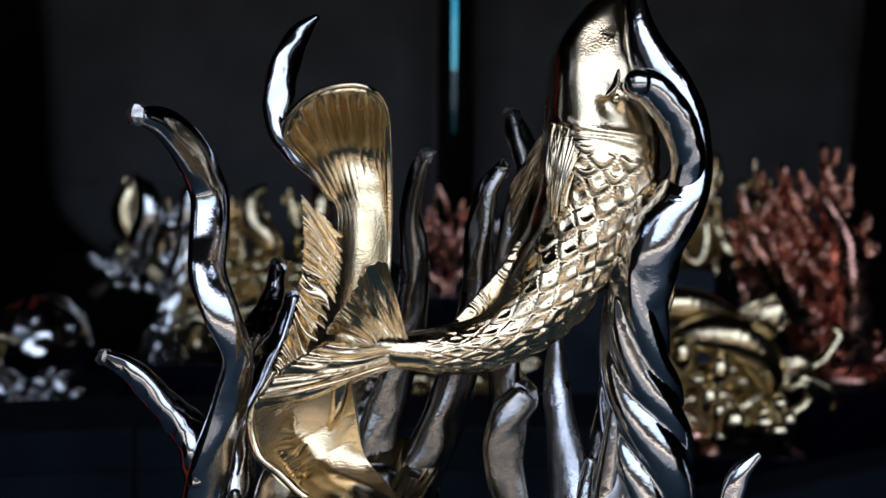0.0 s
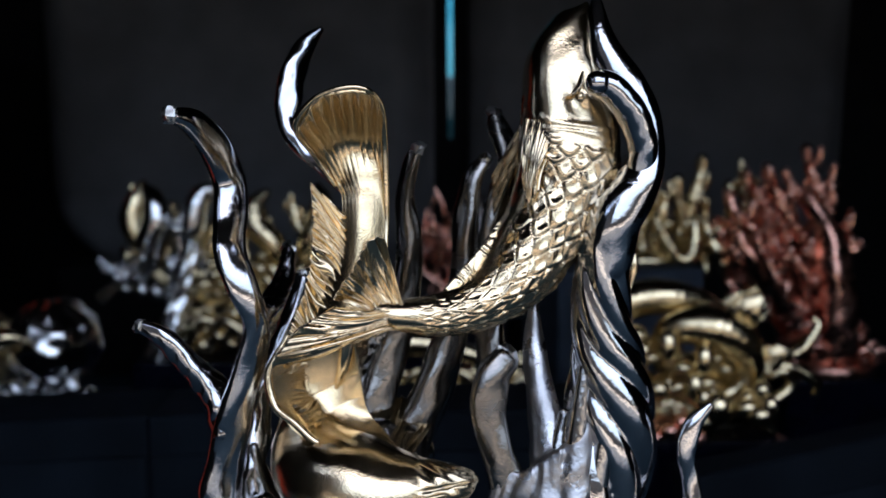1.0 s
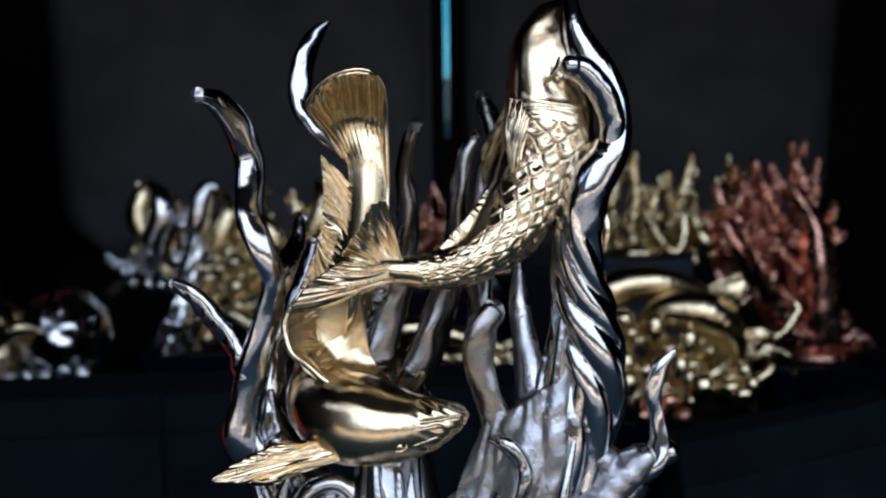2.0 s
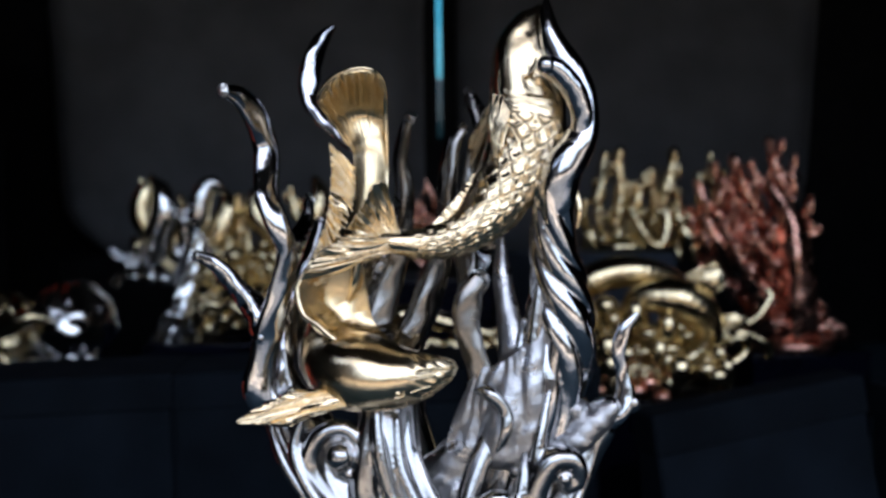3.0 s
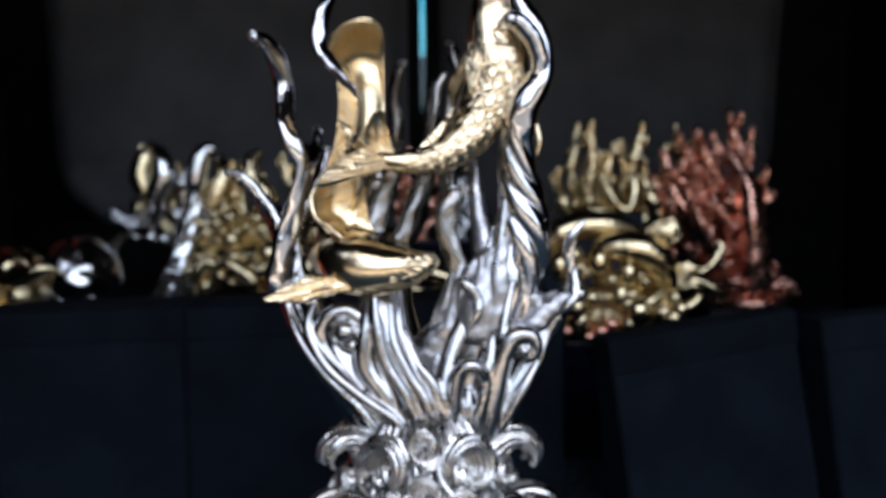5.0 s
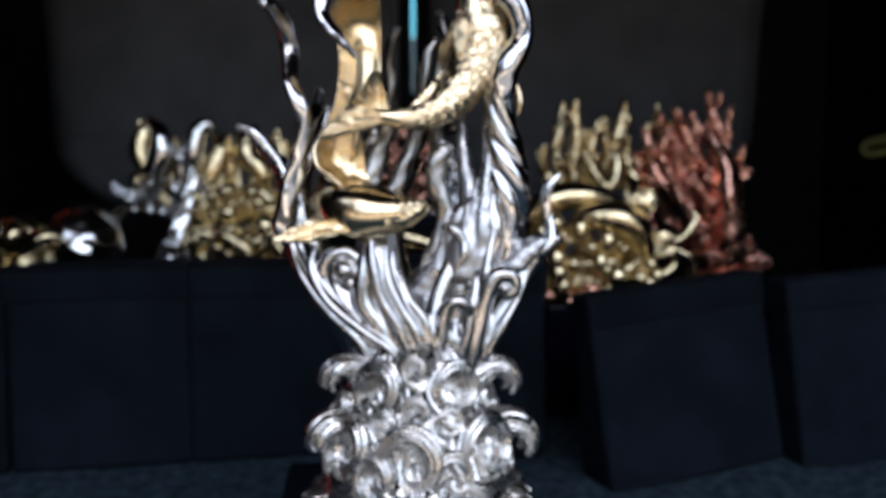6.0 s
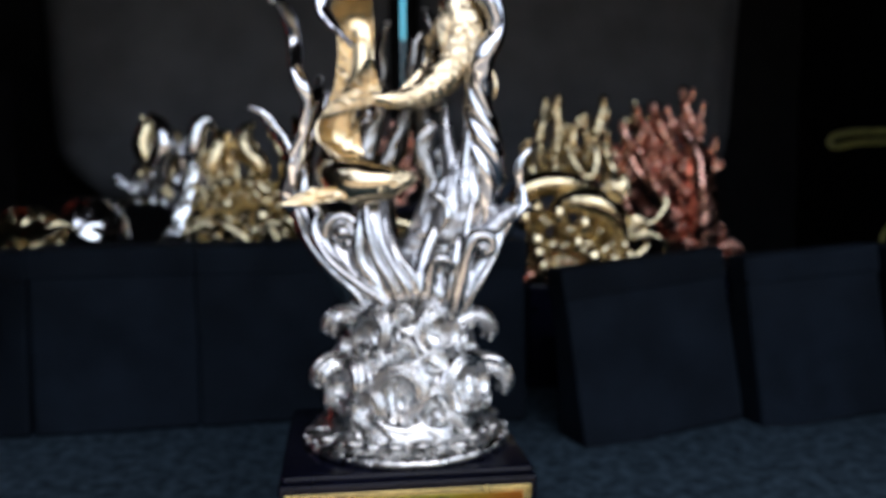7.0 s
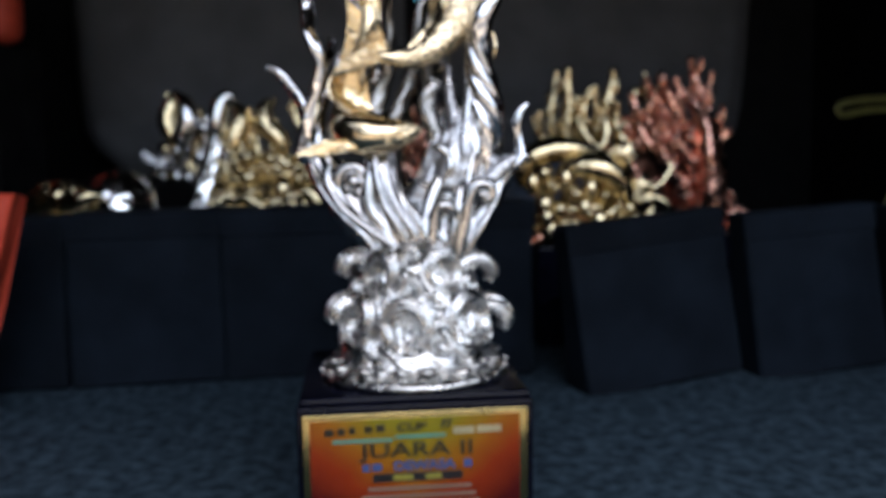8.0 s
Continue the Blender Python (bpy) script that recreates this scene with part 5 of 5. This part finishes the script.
def shell(cx, cy, cz, size, rough, seed):
    """A domed breaking wave with grooves that run over its crown."""
    n, m, verts, faces = 50, 80, [], []
    for i in range(n):
        f = math.pi * (0.02 + 0.96 * i / (n - 1))
        for j in range(m):
            g = 2 * math.pi * j / m
            lump = noise.noise(Vector((2.6 * math.sin(f) * math.cos(g) + seed, 2.6 * math.sin(f) * math.sin(g), 2.6 * math.cos(f))))
            r = size * (1 + 0.02 * math.sin(9 * g + 5 * f) + rough * lump)
            verts.append((cx + r * math.sin(f) * math.cos(g), cy + r * math.sin(f) * math.sin(g), cz - r * math.cos(f)))
    for i in range(n - 1):
        for j in range(m):
            k = (j + 1) % m
            faces.append((i * m + j, i * m + k, (i + 1) * m + k, (i + 1) * m + j))
    faces += [tuple(range(m))[::-1], tuple((n - 1) * m + j for j in range(m))]
    return verts, faces


part("wave_dome", shell(-32.2, 47.5, 13.7, 3.75, 0.09, 0), SILVER_FAR, sk, "chrome domed wave")
part("wave_dome", shell(-39.0, 47.5, 13.3, 3.3, 0.14, 5), GOLD_FAR, sk, "gold domed wave")
part("koi_figure", small_koi([(-32.8, 43.2, 14.7, .3), (-33.8, 43.1, 14.8, .7), (-35.2, 43.1, 14.3, .85), (-36.6, 43.4, 13.6, .75), (-37.8, 43.8, 13.8, .55), (-38.8, 44.2, 14.6, .35)], 91, height=0.06), GOLD_FAR, sk, "gold cast koi")
swirl_waves(sk, SILVER_FAR, -35.0, -29.6, 45.0, 9.8, 6, 0.9, 93, 0.8)
swirl_waves(sk, GOLD_FAR, -43, -37, 45, 10.0, 7, 1.2, 94, 1.2)
rocks(sk, SILVER_FAR, -39, -29.5, 47.5, 8.6, 2.0, 22, 95, size=0.8, depth=3)

# silver and gold cluster
sg = thing("trophy", -22, 62, 0, "silver and gold trophy of upright koi and coral", "trophy", "trophies behind the boxes")
back_plinth(-20.5, 62, 17, 13, 10.2, sg)
part("coral_stem", sweep([(-28.0, 59.5, 9.2, 1.9), (-26.8, 59.5, 12.4, 1.5), (-25.6, 59.8, 16.0, 1.15), (-24.9, 60, 19.4, .9), (-24.5, 60.2, 22.0, .7)], 80, 30, wobble(11, .07, 6, .16, 1.2)), SILVER_FAR, sg, "rough cast silver stem")
# upright koi and curls, each with a rounded body
curls = (
    (SILVER_FAR, "upright silver cast koi", [(-29.0, 60.5, 26.8, .4), (-28.2, 60.4, 25.6, .95), (-27.9, 60.3, 23.6, 1.15), (-28.7, 60.3, 21.4, 1.05), (-28.9, 60.5, 19.4, .8), (-29.9, 60.6, 17.6, .5), (-31.4, 60.6, 17.6, .3)]),
    (GOLD_FAR, "upright gold cast koi", [(-29.6, 61.5, 27.2, .35), (-30.3, 61.4, 25.6, .8), (-30.8, 61.3, 23.4, .95), (-30.0, 61.3, 21.2, .8), (-29.6, 61.5, 19.2, .5)]),
    (SILVER_FAR, "upright silver cast koi", [(-22.0, 60.4, 25.4, .3), (-22.6, 60.3, 26.4, .6), (-23.5, 60.3, 26.0, .8), (-24.1, 60.2, 24.6, .95), (-24.4, 60.2, 22.8, .95), (-24.6, 60.4, 21.0, .6)]),
    (GOLD_FAR, "upright gold cast koi", [(-22.2, 62.4, 25.6, .4), (-21.7, 62.2, 24.0, .95), (-22.3, 62.0, 21.8, 1.15), (-23.1, 61.8, 19.6, 1.0), (-22.2, 61.8, 17.6, .7), (-20.6, 61.8, 16.8, .4)]),
    (GOLD_FAR, "curled gold cast koi", [(-17.4, 61.8, 26.2, .35), (-18.5, 61.6, 25.0, .85), (-18.4, 61.5, 23.0, 1.05), (-17.0, 61.4, 21.4, 1.0), (-16.5, 61.4, 19.8, .8), (-17.3, 61.5, 18.4, .4)]),
    (GOLD_FAR, "upright gold cast koi", [(-12.4, 62.4, 26.8, .4), (-11.9, 62.3, 25.2, .9), (-12.3, 62.2, 23.0, 1.1), (-13.4, 62.2, 20.8, 1.0), (-13.0, 62.4, 18.6, .6), (-11.8, 62.6, 17.6, .35)]),
)
for k, (m, lab, sp) in enumerate(curls):
    part("koi_figure", small_koi([(x, y, z, r * 1.22) for x, y, z, r in sp], 100 + k, rows=13, round_=9, height=0.16, fin=k not in (2, 4)), m, sg, lab)
fingers(sg, GOLD_FAR, [(-27.0, 25.0), (-20.6, 25.2), (-17.2, 23.6), (-14.2, 24.6), (-19.8, 21.6), (-15.0, 26.0), (-22.9, 22.8)], 62.6, 0.5, 141, 6.0, 0.1, 1.5, 2)
fingers(sg, SILVER_FAR, [(-26.0, 23.6), (-29.6, 23.6), (-25.6, 20.6), (-31.6, 20.6)], 61.6, 0.46, 143, 5.0, -0.2, 1.0, 2)
rr = random.Random(207)
for x, y, z, r, m in ((-31.9, 60, 17.9, .55, SILVER_FAR), (-29.4, 59.8, 16.6, .6, SILVER_FAR), (-28.0, 59.8, 16.4, .55, SILVER_FAR), (-30.8, 60, 20.0, .6, GOLD_FAR), (-29.2, 59.8, 19.8, .55, SILVER_FAR), (-26.6, 60.2, 19.0, .6, SILVER_FAR), (-25.9, 60.2, 22.6, .6, SILVER_FAR), (-26.6, 60.4, 17.2, .5, SILVER_FAR)):
    part("drop", ball(x, y, z, r, 1.0, rr.uniform(1.0, 1.7), 8, 12), m, sg)
for k, (x, z) in enumerate(((-22.6, 16.5), (-20.0, 18.0), (-17.2, 18.0), (-14.4, 17.0))):
    swirl_waves(sg, GOLD_FAR, x - 1.4, x + 1.4, 60.8, z - 1.0, 4, 1.2, 400 + k * 9, 0.8)
for q in range(26):
    part("rock", ball(rr.uniform(-23.5, -11.5), rr.uniform(59.0, 61.0), rr.uniform(14.5, 20.5), rr.uniform(0.4, 0.75), 0.9, rr.uniform(0.8, 1.5), 7, 10), GOLD_FAR, sg)
rocks(sg, GOLD_FAR, -25, -11, 60.5, 10.0, 9.0, 60, 110, size=1.3, depth=3)
swirl_waves(sg, GOLD_FAR, -25, -12.5, 58.5, 11.5, 14, 1.7, 111, 2)
swirl_waves(sg, SILVER_FAR, -28, -24, 58.5, 11.0, 5, 1.4, 112, 1)

part("fin_tip", sweep([(4.8, 0.7, 24.8, .06), (4.98, 0.6, 24.2, .13), (5.06, 0.5, 23.7, .12), (4.98, 0.5, 23.1, .03)], 24, 12, flat=0.6), GOLD, trophy)

# pieces glimpsed between the branches
mc = thing("trophy", 0, 64, 0, "small copper and silver coral trophy half hidden behind others", "trophy", "trophies behind the boxes")
back_plinth(0.5, 64, 12, 12, 16.2, mc)
bush(mc, COPPER, -3.0, 3.5, 63, 16.0, [(0.0, 22.0), (0.2, 24.4), (0.45, 26.6), (0.65, 24.0), (0.85, 25.2), (1.0, 22.5)], 121, r=0.38, depth=2)
bush(mc, SILVER_FAR, 2.5, 7.5, 63, 16.0, [(0.1, 24.5), (0.4, 26.0), (0.7, 24.0), (1.0, 23.0)], 122, r=0.5, depth=2)
mg = thing("trophy", 2, 40, 0, "low gold wave trophy seen through the coral", "trophy", "trophies behind the boxes")
back_plinth(1.0, 40, 12, 11, 9.6, mg)
rocks(mg, GOLD_FAR, -4.5, 6.0, 40, 9.4, 3.0, 24, 131, size=1.0, depth=3)
swirl_waves(mg, GOLD_FAR, -4, 6, 38, 11.6, 14, 1.0, 132, 2)
part("koi_figure", small_koi([(-3.6, 37, 14.0, .4), (-2.4, 37, 15.2, .9), (-0.6, 37, 15.2, .8), (1.2, 37, 14.8, .7), (3.2, 37, 14.2, .6), (4.8, 37, 13.8, .5)], 133, fin=False), GOLD_FAR, mg, "curled gold cast koi")

# ---- loose things at the sides of the boot ----
bag = thing("red_bag", -35, 14, 0, "red cloth bag standing at the side of the boot", "bag")
part("body", loft([[(-44, 10.5, 0.0), (-38, 10.0, 0.0), (-31.5, 11.5, 0.0)], [(-45, 11.0, 5.5), (-38, 10.0, 5.5), (-30, 12.0, 5.5)], [(-45, 12.0, 11.0), (-37, 11.2, 11.0), (-28.2, 12.7, 11.0)], [(-44, 13.0, 15.6), (-36, 12.6, 16.0), (-26.8, 13.2, 15.8)]], 30, 40, 1.2, 5, 0.3, 0.3, seed=4), RED, bag)
part("back", loft([[(-44, 15.5, 0.0), (-38, 16.5, 0.0), (-31.5, 13.0, 0.0)], [(-45, 16.0, 6.0), (-37, 17.0, 6.0), (-29.5, 13.6, 6.0)], [(-44, 14.6, 15.4), (-36, 14.2, 15.8), (-26.9, 13.9, 15.6)]], 30, 40, 1.0, 4, 0.3, 0.3, seed=6), RED, bag)
bag2 = thing("red_cushion", -60, 64, 0, "dark red cushion standing by the seat back", "cushion")
part("body", slab(-72, -49.6, 61, 67, 33.5, 56, 2.4), RED, bag2)
part("stand", slab(-70, -51.5, 60, 74, 0, 34.0, 0.8), TRIM, bag2, "black side locker", smooth=False)
strap = thing("yellow_strap", 60, 62, 0, "yellow webbing strap hung in loops on the side trim", "strap")
for k, pts in enumerate(([(75.8, 66, 27.5, .5), (70, 64, 26.0, .5), (64, 62, 25.3, .5), (58, 61, 25.0, .5), (55.4, 61, 24.2, .45), (56.2, 61, 23.2, .45), (60, 61.5, 23.8, .45), (66, 62.5, 24.0, .5), (75.8, 65, 25.0, .5)],
                         [(75.8, 60, 25.0, .5), (66, 55, 19.0, .5), (58, 49, 15.6, .5), (54.0, 45.5, 13.6, .45), (53.0, 45, 12.4, .4)])):
    part("webbing", sweep(pts, 60, 12, wobble(140 + k, .05), flat=0.35), YELLOW, strap)
